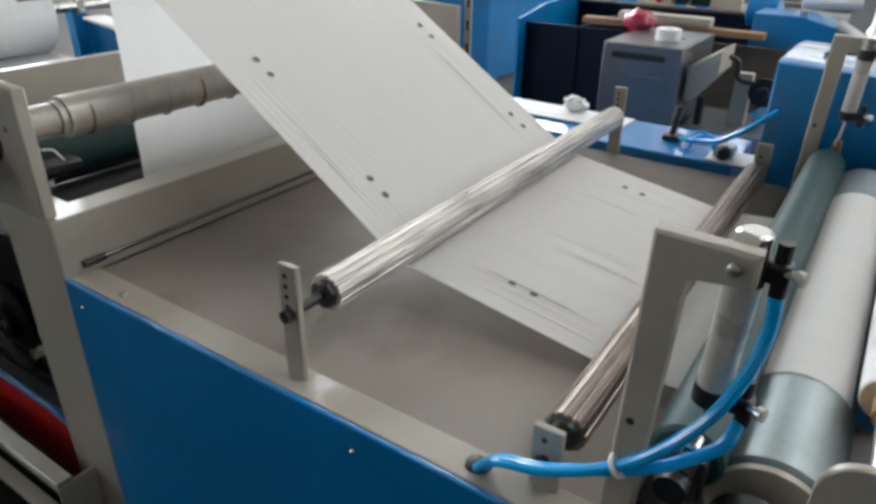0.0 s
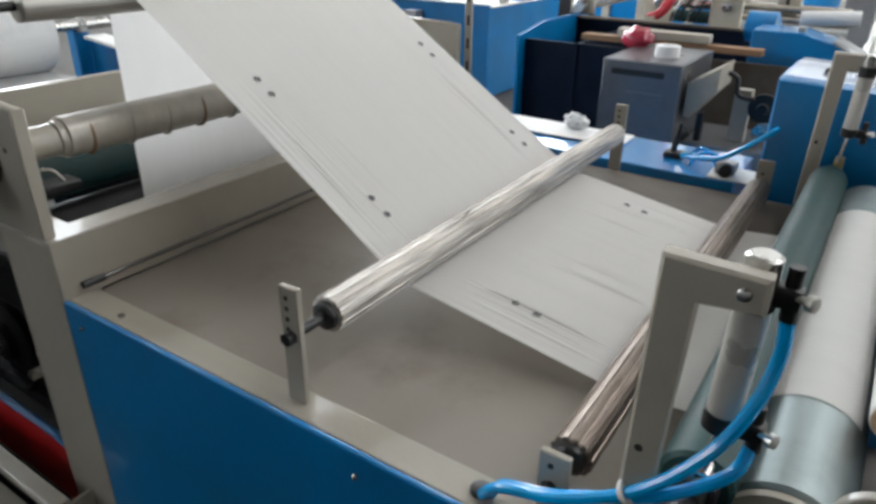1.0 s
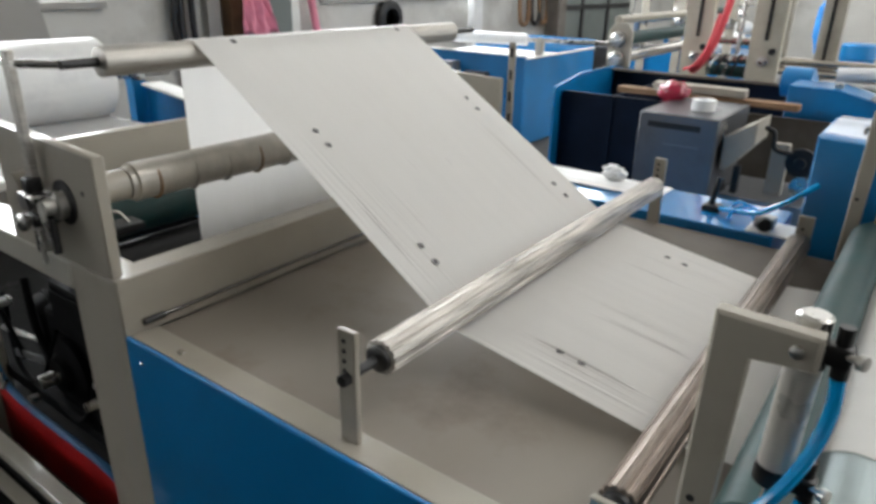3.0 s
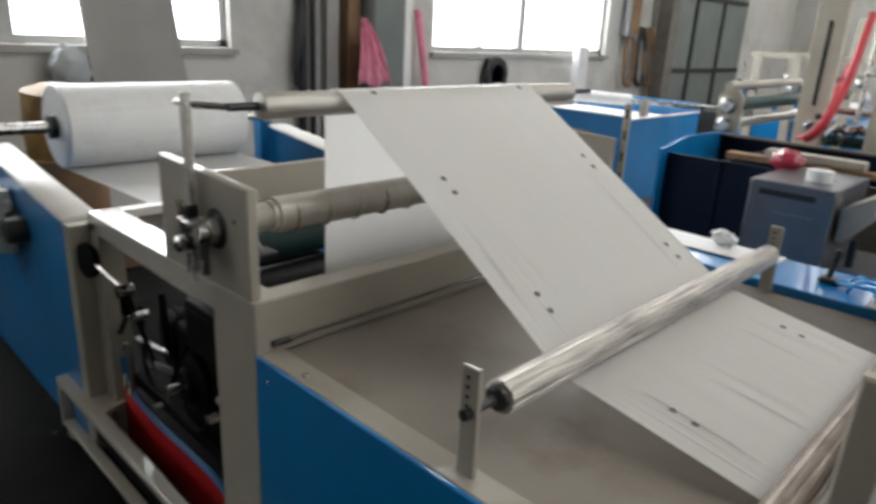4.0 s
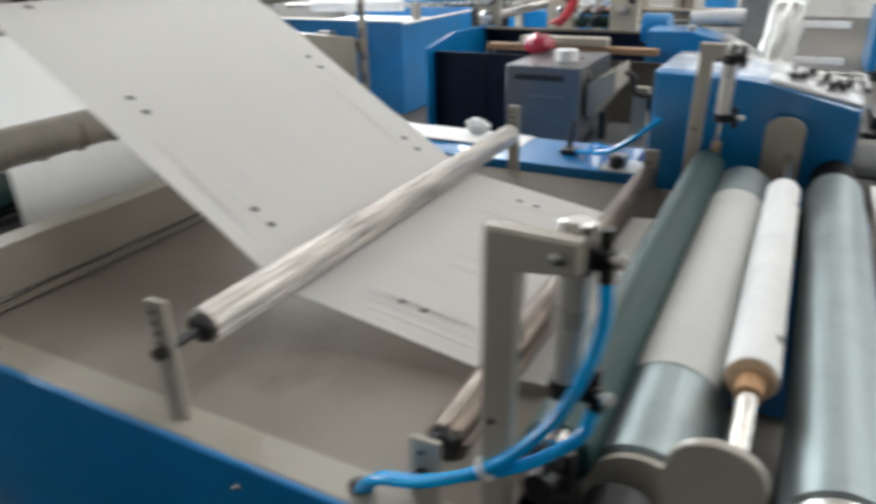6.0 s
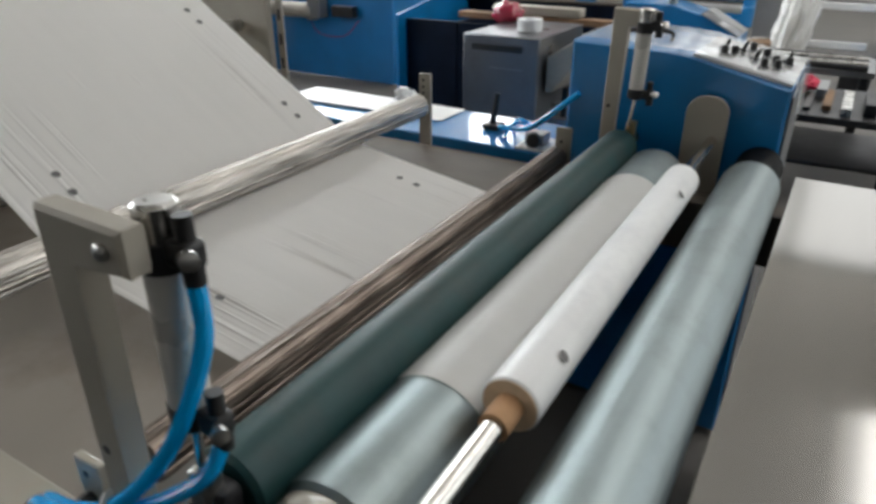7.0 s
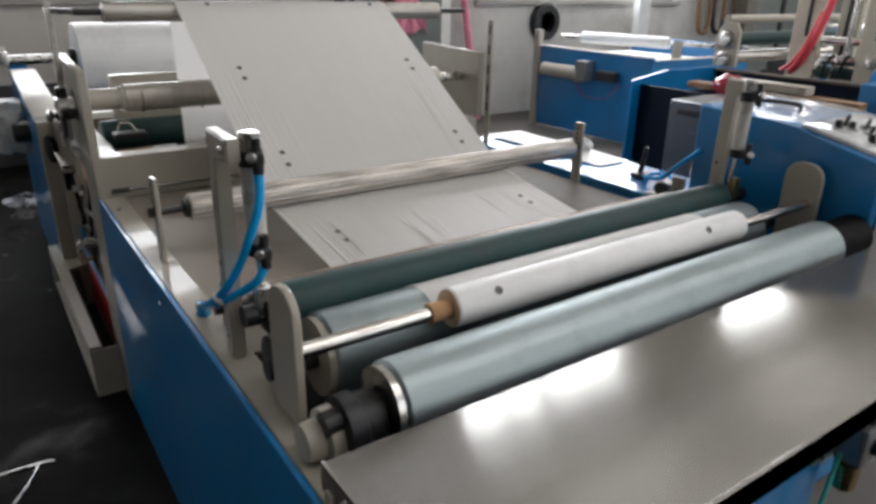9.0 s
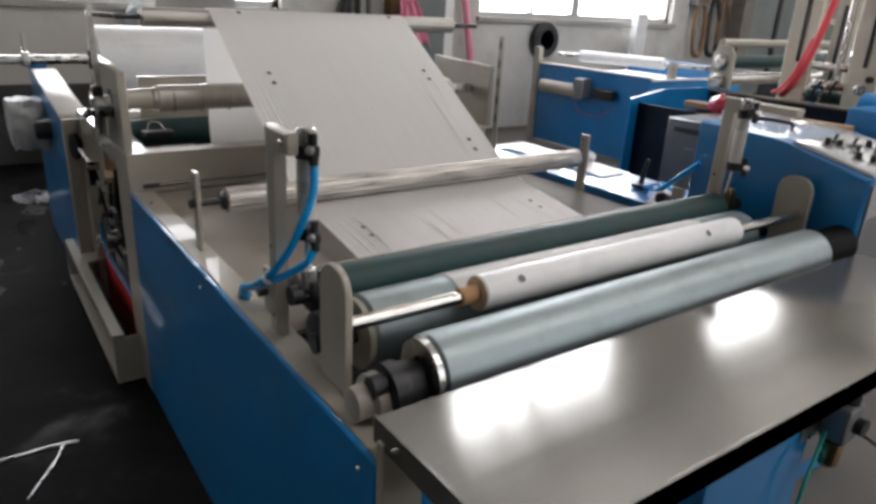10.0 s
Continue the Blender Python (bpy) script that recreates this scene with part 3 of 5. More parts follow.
for kx, ky in ((1.42, 1.76), (1.46, 1.80), (1.50, 1.74), (1.57, 1.84)):
    z = 1.136 - (kx - 1.36) * 0.219
    part("toggle", rod((kx, ky, z), (kx + 0.012, ky - 0.01, z + 0.028), 0.005, n=10), BLACK, top)
    part("toggle_base", box(kx - 0.012, kx + 0.012, ky - 0.016, ky + 0.016, z - 0.012, z + 0.008, 0.003), BLACK, top)
part("handle", sweep([(1.16, 1.75, 1.135), (1.17, 1.75, 1.155), (1.27, 1.77, 1.155), (1.28, 1.77, 1.13)], 0.006), BLACK, cover)
# added black sleeve that stands in for the shaded gap round the drum end
part("dark_gap_sleeve", lathe((1.577, 1.432, 0.868), (0, 1, 0), [(0, 0.04), (0.002, 0.056), (0.16, 0.056), (0.165, 0.04)], n=40), SHADE_BLACK, cover, "black sleeve standing in for the dark gap at the drum end")
bm = bmesh.new()
over = [(1.07, 1.146), (1.2, 1.141), (1.31, 1.136), (1.37, 1.132), (1.43, 1.119), (1.5, 1.104), (1.56, 1.09), (1.615, 1.08), (1.626, 1.06), (1.626, 1.0), (1.627, 0.95)]
rows_ = [[bm.verts.new((x + (0.004 * noise.noise((i, k * 0.7, 2)) if x > 1.62 else 0), 1.608 + 0.365 * k / 16, z + 0.005 + 0.005 * noise.noise((x * 14, k * 0.5, 1)))) for k in range(17)] for i, (x, z) in enumerate(over)]
for u, w in zip(rows_, rows_[1:]):
    for k in range(16):
        bm.faces.new((u[k], u[k + 1], w[k + 1], w[k]))
part("clear_cover_sheet", bm, CLEAR, cover, "crumpled clear plastic sheet")

# valve, knob lever and hoses on the drive cover
# added white plate that paints the glare on top of the drive cover
part("cover_glare_plate", box(0.915, 1.05, 1.565, 1.70, 0.8205, 0.826, 0.002), WHITE, winder, "white plate standing in for glare on the cover under the valve")
valve = part("valve", box(0.93, 0.99, 1.60, 1.66, 0.827, 0.862, 0.006), GREYSTEEL, winder)
part("valve_knob", lathe((0.96, 1.6, 0.845), (0.3, -1, 0.2), [(0, 0.02), (0.02, 0.024), (0.03, 0.018)], n=20), BLACK, valve)
lever = part("lever_base", box(0.74, 0.80, 1.69, 1.75, 0.821, 0.84, 0.006), BLACK, winder)
part("lever", rod((0.765, 1.72, 0.838), (0.775, 1.73, 0.935), 0.011, r2=0.008), BLACK, lever)
part("air_hose", sweep([(0.80, 1.70, 0.835), (0.85, 1.66, 0.85), (0.93, 1.62, 0.87), (1.0, 1.59, 0.92), (1.05, 1.585, 0.965), (1.09, 1.59, 1.0)], 0.009), HOSE, winder, "bright blue air hose")
part("air_hose", sweep([(0.82, 1.76, 0.83), (0.86, 1.72, 0.865), (0.93, 1.7, 0.85), (0.95, 1.66, 0.86)], 0.005), HOSE, winder, "bright blue air hose")
part("air_hose", sweep([(0.84, 1.66, 0.822), (0.86, 1.65, 0.86), (0.9, 1.66, 0.87), (0.92, 1.67, 0.825)], 0.005), HOSE, winder, "bright blue air hose")

# wound roll on its shaft
roll = thing("wound_film_roll", (1.47, 0.8, 0.9), "small white film roll wound on a brown cardboard core", "film roll")
part("film", lathe((1.457, 0.36, 0.927), (0, 1, 0), [(0, 0.019), (0.0005, 0.035), (0.003, 0.037), (0.87, 0.037), (0.873, 0.035), (0.8735, 0.019)], n=48), FILM_ROLL, roll)
part("core", lathe((1.457, 0.315, 0.927), (0, 1, 0), [(0, 0.0145), (0, 0.0185), (0.945, 0.0185), (0.945, 0.0145)], n=32), CARD, roll, "brown cardboard core")
part("roll_face", lathe((1.457, 0.3585, 0.927), (0, 1, 0), [(0, 0.0186), (0, 0.0345), (0.0015, 0.0345), (0.0015, 0.0186)], n=48), material("film_edge", (0.6, 0.45, 0.3), 0.7, vary=0.15, scale=40), roll, "yellowish layered roll end")


# ---- film web ----
def film_sheet(name, rows, across=60, ripple=0.0, creases=()):
    """A sheet along rows of (x, z, y0, y1); creases: (way from, way to, share across, drift, height, half width)."""
    bm = bmesh.new()
    grid = []
    s = 0.0
    prev = None
    for x, z, y0, y1 in rows:
        if prev:
            s += math.hypot(x - prev[0], z - prev[1])
        prev = (x, z)
        lift = [ripple * noise.noise((s * 1.5, k * 24 / across, 3)) for k in range(across + 1)]
        for s0, s1, share, drift, height, half in creases:
            if s0 < s < s1:
                q = (s - s0) / (s1 - s0)
                mid, reach = (share + drift * q) * across, half / (y1 - y0) * across
                swell = height * (math.sin(math.pi * q) ** 0.7) * (1 + 0.3 * math.sin(9 * s + 40 * share))
                for k in range(max(0, int(mid - 4 * reach)), min(across, int(mid + 4 * reach) + 1) + 1):
                    d = (k - mid) / reach
                    lift[k] += swell * (math.exp(-d * d) - 0.5 * math.exp(-(d - 1.8) ** 2))
        grid.append([bm.verts.new((x, y0 + (y1 - y0) * k / across, z + lift[k])) for k in range(across + 1)])
    for a, b in zip(grid, grid[1:]):
        for k in range(across):
            bm.faces.new((a[k], a[k + 1], b[k + 1], b[k]))
    return bm


def run(a, b, n):
    return [tuple(p + (q - p) * k / n for p, q in zip(a, b)) for k in range(n)]


web_path = run((-0.183, 0.80, 0.34, 1.19), (-0.183, 1.37, 0.338, 1.155), 12)
web_path += [(-0.148 - 0.035 * math.cos(radians(a)), 1.371 + 0.035 * math.sin(radians(a)), 0.342, 1.15) for a in range(0, 120, 15)]
web_path += run((-0.128, 1.402, 0.345, 1.15), (0.612, 0.908, 0.342, 1.165), 120)
web_path += [(0.637 + 0.0365 * math.sin(radians(a)), 0.932 - 0.0365 * math.cos(radians(a)), 0.343, 1.166) for a in (-38, -30, -20, -10, 0)]
web_path += run((0.644, 0.896, 0.344, 1.168), (1.078, 0.816, 0.36, 1.19), 90)
web_path += [(1.086 + 0.035 * math.sin(radians(a)), 0.850 - 0.035 * math.cos(radians(a)), 0.36, 1.19) for a in range(-10, 30, 10)]
web_path += run((1.105, 0.821, 0.36, 1.19), (1.275, 0.832, 0.36, 1.2), 6)
web_path += [(1.355 - 0.0808 * math.cos(radians(a)), 0.846 + 0.0808 * math.sin(radians(a)), 0.36, 1.22) for a in range(-8, 148, 6)]
web = thing("film_web", (0.5, 0.7, 0.9), "pale translucent film web with printed dark marks, wrinkled near its edges", "film web")
# fine lengthwise creases: near edge and far edge of the sloped span, then both edges of the lower span
rng = random.Random(11)
creases = []
for count, s_lo, s_hi, u_lo, u_hi, len_lo, len_hi in ((10, 0.95, 1.52, 0.02, 0.13, 0.2, 0.45), (5, 1.15, 1.53, 0.05, 0.22, 0.2, 0.35), (11, 0.9, 1.5, 0.80, 0.965, 0.2, 0.5),
                                                      (3, 1.1, 1.4, 0.3, 0.7, 0.05, 0.1), (9, 1.62, 2.0, 0.02, 0.14, 0.22, 0.36), (7, 1.7, 2.0, 0.17, 0.6, 0.12, 0.25), (7, 1.65, 2.0, 0.72, 0.97, 0.16, 0.3)):
    for _ in range(count):
        long = rng.uniform(len_lo, len_hi)
        s0 = rng.uniform(s_lo, max(s_lo + 0.01, s_hi - long))
        creases.append((s0, min(s0 + long, s_hi), round(rng.uniform(u_lo, u_hi) * 640) / 640, 0.0, rng.uniform(0.0006, 0.0016), rng.uniform(0.0022, 0.0036)))
for u in (0.008, 0.985):
    creases.append((0.66, 1.98, u, 0.0, 0.0012, 0.004))
sheet = part("sheet", film_sheet("sheet", web_path, 640, 0.0003, creases), FILM, web)



def print_mark(x, z, y, slope, parent):
    """A small dark round mark printed on the film."""
    bmk = bmesh.new()
    c, s_ = math.cos(slope), math.sin(slope)
    bmk.faces.new([bmk.verts.new((x + c * i - s_ * 0.0028, y + j, z + s_ * i + c * 0.0028)) for i, j in arc(0, 0, 0.0085, 0, 330, 11)])
    return part("print_mark", bmk, INK, parent)


# pairs of marks near both edges, repeating along the film
for y in (0.45, 1.078):
    for q in (0.015, 0.39, 0.446, 0.82, 0.876):
        print_mark(-0.128 + 0.733 * q, 1.402 - 0.4893 * q, y, math.atan2(-0.494, 0.74), web)
    for q in (0.425, 0.535):
        print_mark(0.644 + 0.434 * q, 0.896 - 0.08 * q, y, math.atan2(-0.08, 0.434), web)
    print_mark(1.4853, 0.9508, y, radians(-50), roll)

# ---- feeding frame ----
feed = thing("feeding_frame", (-0.6, 0.75, 0), "beige welded steel frame with tension rollers", "machine")
part("corner_post", box(-0.2, 0.0, 0.0, 0.09, 0.02, 0.935, 0.006), BEIGE, feed)
part("corner_post", box(-0.2, 0.0, 1.45, 1.54, 0.02, 0.935, 0.006), BEIGE, feed)
part("corner_post", box(-1.06, -0.98, 0.0, 0.08, 0.02, 0.90, 0.005), BEIGE, feed)
part("corner_post", box(-1.06, -0.98, 1.46, 1.54, 0.02, 0.90, 0.005), BEIGE, feed)
beam = part("cross_beam", box(-0.075, 0.0012, 0.0015, 1.5385, 0.798, 0.937, 0.004), BEIGE, feed)
part("cross_beam", box(-0.06, -0.001, 0.091, 1.449, 0.60, 0.78, 0.004), BEIGE, feed)
part("slot_rod", rod((0.006, 0.09, 0.826), (0.006, 1.4, 0.826), 0.0045, n=12), BRIGHTROD, feed)
part("slot_rod_end", rod((0.008, 0.045, 0.826), (0.008, 0.095, 0.826), 0.008, n=12), BLACK, feed)
part("top_rail", box(-1.05, -0.2, 0.0, 0.1, 0.86, 0.93, 0.005), GLOSSY, feed, "glossy beige top rail, made paler for its window sheen")
part("top_rail", box(-1.05, -0.2, 1.44, 1.54, 0.86, 0.93, 0.005), BEIGE, feed)
foot = part("foot_channel", plate([(-1.28, -0.10), (-0.1, -0.10), (-0.1, -0.058), (-0.93, -0.058), (-0.97, 0.05), (-1.28, 0.05)], "z", 0.222, 0.237, 0.003), BEIGE, feed)
part("flange", box(-1.28, -0.1, -0.10, -0.092, 0.206, 0.2215, 0.002), BEIGE, foot)
part("flange", box(-1.28, -0.1, -0.10, -0.06, 0.035, 0.055, 0.004), BEIGE, foot)
part("web_plate", box(-1.26, -0.12, -0.05, -0.044, 0.056, 0.221, 0.002), SHADE_BLACK, foot)
part("end_plate", box(-1.30, -1.281, -0.10, 0.05, 0.03, 0.24, 0.004), BEIGE, foot)
part("end_plate", box(-0.11, -0.101, -0.099, -0.002, 0.03, 0.221, 0.003), BEIGE, foot)
part("foot_pad", box(-1.26, -1.20, -0.095, -0.03, 0.0, 0.034, 0.004), BEIGE, foot)
part("foot_pad", box(-0.19, -0.01, 0.005, 0.085, 0.0, 0.019, 0.004), DARK, foot)
# colour of the partition carries the darkness inside the frame
part("inner_panel", box(-1.0, -0.205, 0.5, 0.51, 0.05, 0.85, 0.003), SHADE_BLACK, feed, "inner partition, blackened for the shade inside the frame")
part("rear_beam", box(-0.60, -0.57, 0.18, 1.43, 0.92, 1.125, 0.004), BEIGE, feed)


def holed_plate(y0, y1, name, label):
    """A square plate with a large opening for the bearing and one small hole."""
    p = part(name, plate([(-0.46, 0.93), (-0.012, 0.94), (-0.012, 1.206), (-0.455, 1.222)], "y", y0, y1, 0.003), BEIGE, feed, label)
    return p


np_ = holed_plate(0.0, 0.028, "bearing_plate", "thick beige steel bearing plate")
holed_plate(1.55, 1.578, "bearing_plate", "thick beige steel bearing plate")
part("bearing_hole", rod((-0.155, -0.002, 1.085), (-0.155, 0.02, 1.085), 0.05, n=32), DARK, np_)
part("bearing_hub", lathe((-0.165, 0.0, 1.08), (0, -1, 0), [(0, 0.034), (0.02, 0.032), (0.022, 0.02), (0.045, 0.018)], n=24), STEEL, np_)
part("adjuster_bolt", rod((-0.33, -0.03, 1.095), (-0.33, 0.01, 1.095), 0.03, n=20), BEIGE, np_)
part("clamp_block", box(-0.27, -0.2, -0.05, -0.002, 1.06, 1.10, 0.006), STEEL, np_)
part("clamp_screw", rod((-0.18, -0.045, 1.09), (-0.16, -0.04, 1.0), 0.007, n=10), STEEL, np_)
part("clamp_screw", rod((-0.22, -0.04, 1.07), (-0.215, -0.045, 0.97), 0.006, n=10), DARK, np_)
part("clamp_block", box(-0.235, -0.175, -0.06, -0.003, 1.035, 1.06, 0.008), DARK, np_)
part("wing_nut", lathe((-0.2, -0.06, 1.048), (0.2, -1, 0.1), [(0, 0.012), (0.012, 0.02), (0.02, 0.02), (0.024, 0.008)], n=10), STEEL, np_)
part("clamp_screw", rod((-0.195, -0.05, 1.03), (-0.185, -0.05, 0.95), 0.006, n=10), STEEL, np_)
part("clamp_screw", rod((-0.14, -0.04, 1.06), (-0.13, -0.045, 0.985), 0.008, n=10), DARK, np_)
part("clamp_ear", box(-0.25, -0.215, -0.045, -0.01, 1.10, 1.135, 0.008), DARK, np_)
part("small_hole", rod((-0.07, -0.001, 1.12), (-0.07, 0.01, 1.12), 0.006, n=12), BLACK, np_)
upright = part("roller_upright", box(-0.25, -0.222, -0.03, -0.012, 0.96, 1.40, 0.004), DULLALU, feed, "plain dull steel upright bar")
part("stop_bolt", rod((-0.285, -0.02, 1.372), (-0.22, -0.02, 1.372), 0.008, n=12), STEEL, upright)
rack = part("slotted_upright", box(-0.0, 0.03, 1.579, 1.587, 0.82, 1.337, 0.003), BEIGE, feed, "beige slotted upright bar")
for z in (1.30, 1.22, 1.14, 1.06, 0.98):
    part("slot", box(0.009, 0.021, 1.5775, 1.5885, z - 0.018, z + 0.018, 0.002), BLACK, rack)
tr = part("top_roller", lathe((-0.148, 0.12, 1.371), (0, 1, 0), [(0, 0.026), (0.003, 0.032), (1.297, 0.032), (1.3, 0.026)], n=40), DULLALU, feed, "dull aluminium top roller")
part("roller_shaft", rod((-0.15, 0.04, 1.371), (-0.15, 1.56, 1.371), 0.010), BLACK, tr)
part("roller_shaft", rod((-0.235, -0.02, 1.372), (-0.148, 0.06, 1.371), 0.009), STEEL, tr)
tube = part("tension_tube", lathe((-0.147, 0.135, 1.098), (0, 1, 0), [(0, 0.038), (0.015, 0.038), (0.0155, 0.045), (1.28, 0.045), (1.2805, 0.034)], n=40), material("tube_coating", (0.43, 0.405, 0.355), 0.33, 0.25, vary=0.12, scale=14, stretch=(1, 2, 1), bump=0.1), feed, "satin pale tension tube")
for k in range(11):
    y = 0.2 + 0.1 * k
    part("wrap_fold", lathe((-0.1455, y, 1.094), (0.06, 1, 0.02), [(0, 0.03), (0, 0.0458), (0.005, 0.0465), (0.007, 0.03)], n=40), BROWN if k % 3 == 0 else tube.data.materials[0], tube, "raised fold of the tube wrapping")
part("tube_shaft", rod((-0.147, 0.02, 1.098), (-0.147, 1.56, 1.098), 0.02), STEEL, tube)
part("tube_hub", lathe((-0.147, 0.03, 1.098), (0, 1, 0), [(0, 0.03), (0.003, 0.035), (0.10, 0.035), (0.105, 0.03)], n=32), BEIGE, tube, "beige hub at the tube end")
part("lower_roller", lathe((-0.42, 0.1, 0.925), (0, 1, 0), [(0, 0.05), (0.003, 0.055), (1.33, 0.055), (1.333, 0.05)], n=40), RUBBER, feed, "dark green rubber roller")
part("lower_roller", lathe((-0.40, 0.1, 0.80), (0, 1, 0), [(0, 0.05), (0.003, 0.055), (1.33, 0.055), (1.333, 0.05)], n=40), DARK, feed)
part("shackle", sweep([(-0.30, 0.14, 0.96), (-0.30, 0.15, 0.985), (-0.29, 0.18, 0.985), (-0.28, 0.20, 0.955)], 0.0045), CHROME, feed)
part("shackle_block", box(-0.32, -0.25, 0.12, 0.23, 0.935, 0.958, 0.006), DARK, feed)


# drive and control box get the interior shade as near-black colour
# drive inside the frame
relay = thing("control_box", (-0.4, 0.15, 0.5), "electric control box with cables, blackened for shade", "control box")
part("box", box(-0.50, -0.24, 0.06, 0.2, 0.62, 0.78, 0.012), SHADE_BLACK, relay)
part("cover", box(-0.48, -0.26, 0.052, 0.059, 0.64, 0.76, 0.004), SHADE_BLACK, relay)
part("cable_gland", rod((-0.44, 0.1, 0.62), (-0.44, 0.1, 0.58), 0.016, n=12), SHADE_BLACK, relay)
part("cable", sweep([(-0.44, 0.1, 0.58), (-0.5, 0.08, 0.48), (-0.62, 0.06, 0.56), (-0.7, 0.08, 0.72)], 0.012), SHADE_BLACK, relay)
part("cable", sweep([(-0.34, 0.08, 0.62), (-0.32, 0.05, 0.5), (-0.4, 0.04, 0.38), (-0.55, 0.05, 0.36)], 0.010), SHADE_BLACK, relay)
part("clip", rod((-0.25, 0.04, 0.40), (-0.21, 0.03, 0.41), 0.012, n=10), CHROME, relay)
part("clip", rod((-0.27, 0.04, 0.55), (-0.23, 0.03, 0.56), 0.012, n=10), STEEL, relay)
drive = thing("drive_motor", (-0.75, 0.25, 0.27), "drive motor and gearbox, blackened for the shade inside the frame", "motor")
part("motor_body", lathe((-0.80, 0.12, 0.50), (0.2, 1, 0), [(0, 0.03), (0.004, 0.10), (0.03, 0.11), (0.3, 0.11), (0.31, 0.05)], n=28), SHADE_BLACK, drive)
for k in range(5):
    part("cooling_fin", lathe((-0.79, 0.16 + 0.05 * k, 0.50), (0.2, 1, 0), [(0, 0.108), (0, 0.118), (0.012, 0.118), (0.012, 0.108)], n=28), SHADE_BLACK, drive)
part("gearbox", box(-0.62, -0.36, 0.08, 0.32, 0.33, 0.66, 0.02), SHADE_BLACK, drive)
part("gearbox_cover", lathe((-0.48, 0.08, 0.5), (0, -1, 0), [(0, 0.10), (0.02, 0.10), (0.03, 0.06), (0.05, 0.05)], n=28), SHADE_BLACK, drive)
part("mount", box(-0.95, -0.30, 0.06, 0.4, 0.30, 0.345, 0.004), SHADE_BLACK, drive)
part("shaft_end", rod((-0.48, 0.03, 0.5), (-0.48, -0.02, 0.5), 0.02), STEEL, drive)
crank = part("crank_arm", rod((-1.02, -0.02, 0.78), (-0.80, 0.0, 0.73), 0.009, n=12), CHROME, drive)
part("crank_handle", rod((-0.80, 0.0, 0.74), (-0.79, 0.0, 0.64), 0.016, n=16), SHADE_BLACK, crank)
part("hand_wheel", lathe((-1.02, -0.01, 0.77), (0.2, -1, 0), [(0, 0.05), (0.01, 0.06), (0.025, 0.06), (0.03, 0.03)], n=24), SHADE_BLACK, drive)
part("lever_rod", rod((-0.86, 0.05, 0.52), (-0.62, 0.06, 0.55), 0.008, n=10), STEEL, drive)
part("lever_rod", rod((-0.98, 0.04, 0.50), (-0.93, 0.05, 0.58), 0.011, n=10), CHROME, drive)
part("lever_rod", rod((-0.99, 0.04, 0.42), (-0.97, 0.05, 0.46), 0.011, n=10), CHROME, drive)
part("cable", sweep([(-0.95, 0.03, 0.42), (-0.9, 0.03, 0.31), (-0.75, 0.034, 0.272), (-0.5, 0.034, 0.27), (-0.33, 0.034, 0.268), (-0.24, 0.04, 0.24)], 0.011), material("blue_cable", (0.02, 0.13, 0.3), 0.5), drive)
part("cable", sweep([(-0.88, 0.08, 0.62), (-0.8, 0.05, 0.42), (-0.66, 0.05, 0.4), (-0.5, 0.06, 0.62)], 0.007), SHADE_BLACK, drive)
guard = thing("red_guard", (-0.6, 0.05, 0.02), "dark red painted sheet guard under the drive", "guard")
part("sheet", plate([(-0.97, 0.02), (-0.22, 0.02), (-0.22, 0.24), (-0.35, 0.262), (-0.65, 0.262), (-0.85, 0.27), (-0.97, 0.33)], "y", 0.03, 0.038), RED, guard)

bits = thing("drive_linkage", (-0.6, 0.02, 0.35), "small bright linkage pieces on the black drive", "linkage")
part("tie_plate", plate([(-0.70, 0.49), (-0.52, 0.53), (-0.52, 0.555), (-0.70, 0.515)], "y", 0.015, 0.021, 0.002), GREYSTEEL, bits)
part("pivot", rod((-0.80, -0.02, 0.72), (-0.80, 0.03, 0.72), 0.02, n=16), CHROME, bits)
part("pivot", rod((-0.72, 0.0, 0.66), (-0.72, 0.04, 0.66), 0.014, n=16), STEEL, bits)
part("spring", sweep([(-0.86, 0.0, 0.40), (-0.84, -0.01, 0.36), (-0.82, 0.0, 0.39), (-0.80, -0.01, 0.35), (-0.78, 0.0, 0.38)], 0.006), CHROME, bits)
part("bolt_head", rod((-0.62, -0.005, 0.38), (-0.62, 0.02, 0.38), 0.014, n=6), STEEL, bits)
part("bolt_head", rod((-0.27, 0.0, 0.50), (-0.27, 0.03, 0.50), 0.016, n=6), CHROME, bits)
part("link_bar", rod((-0.80, 0.01, 0.72), (-0.64, 0.02, 0.50), 0.008, n=10), SHADE_BLACK, bits)

# ---- unwind stand ----
stand = thing("unwind_stand", (-1.8, 0.6, 0), "blue sheet metal unwind stand with beige rails", "machine")
part("side_panel", plate([(-2.25, 0.02), (-1.13, 0.02), (-1.13, 0.885), (-2.12, 0.985), (-2.25, 0.985)], "y", -0.06, -0.045, 0.003), BLUE, stand, "blue painted side panel")
part("side_panel", plate([(-2.25, 0.02), (-1.13, 0.02), (-1.13, 0.885), (-2.12, 0.985), (-2.25, 0.985)], "y", 1.46, 1.475, 0.003), BLUE, stand, "blue painted side panel")
# white colour on these rails stands in for the window's glare on metal
for y in (-0.065, 1.36):
    part("top_rail", plate([(-2.12, 0.986), (-1.12, 0.886), (-1.12, 0.9), (-2.12, 1.0)], "y", y, y + 0.12, 0.001), WHITE, stand, "metal top rail, coloured white for its window glare")
part("corner_post", box(-1.128, -1.063, -0.06, 0.03, 0.02, 0.884, 0.004), BEIGE, stand)
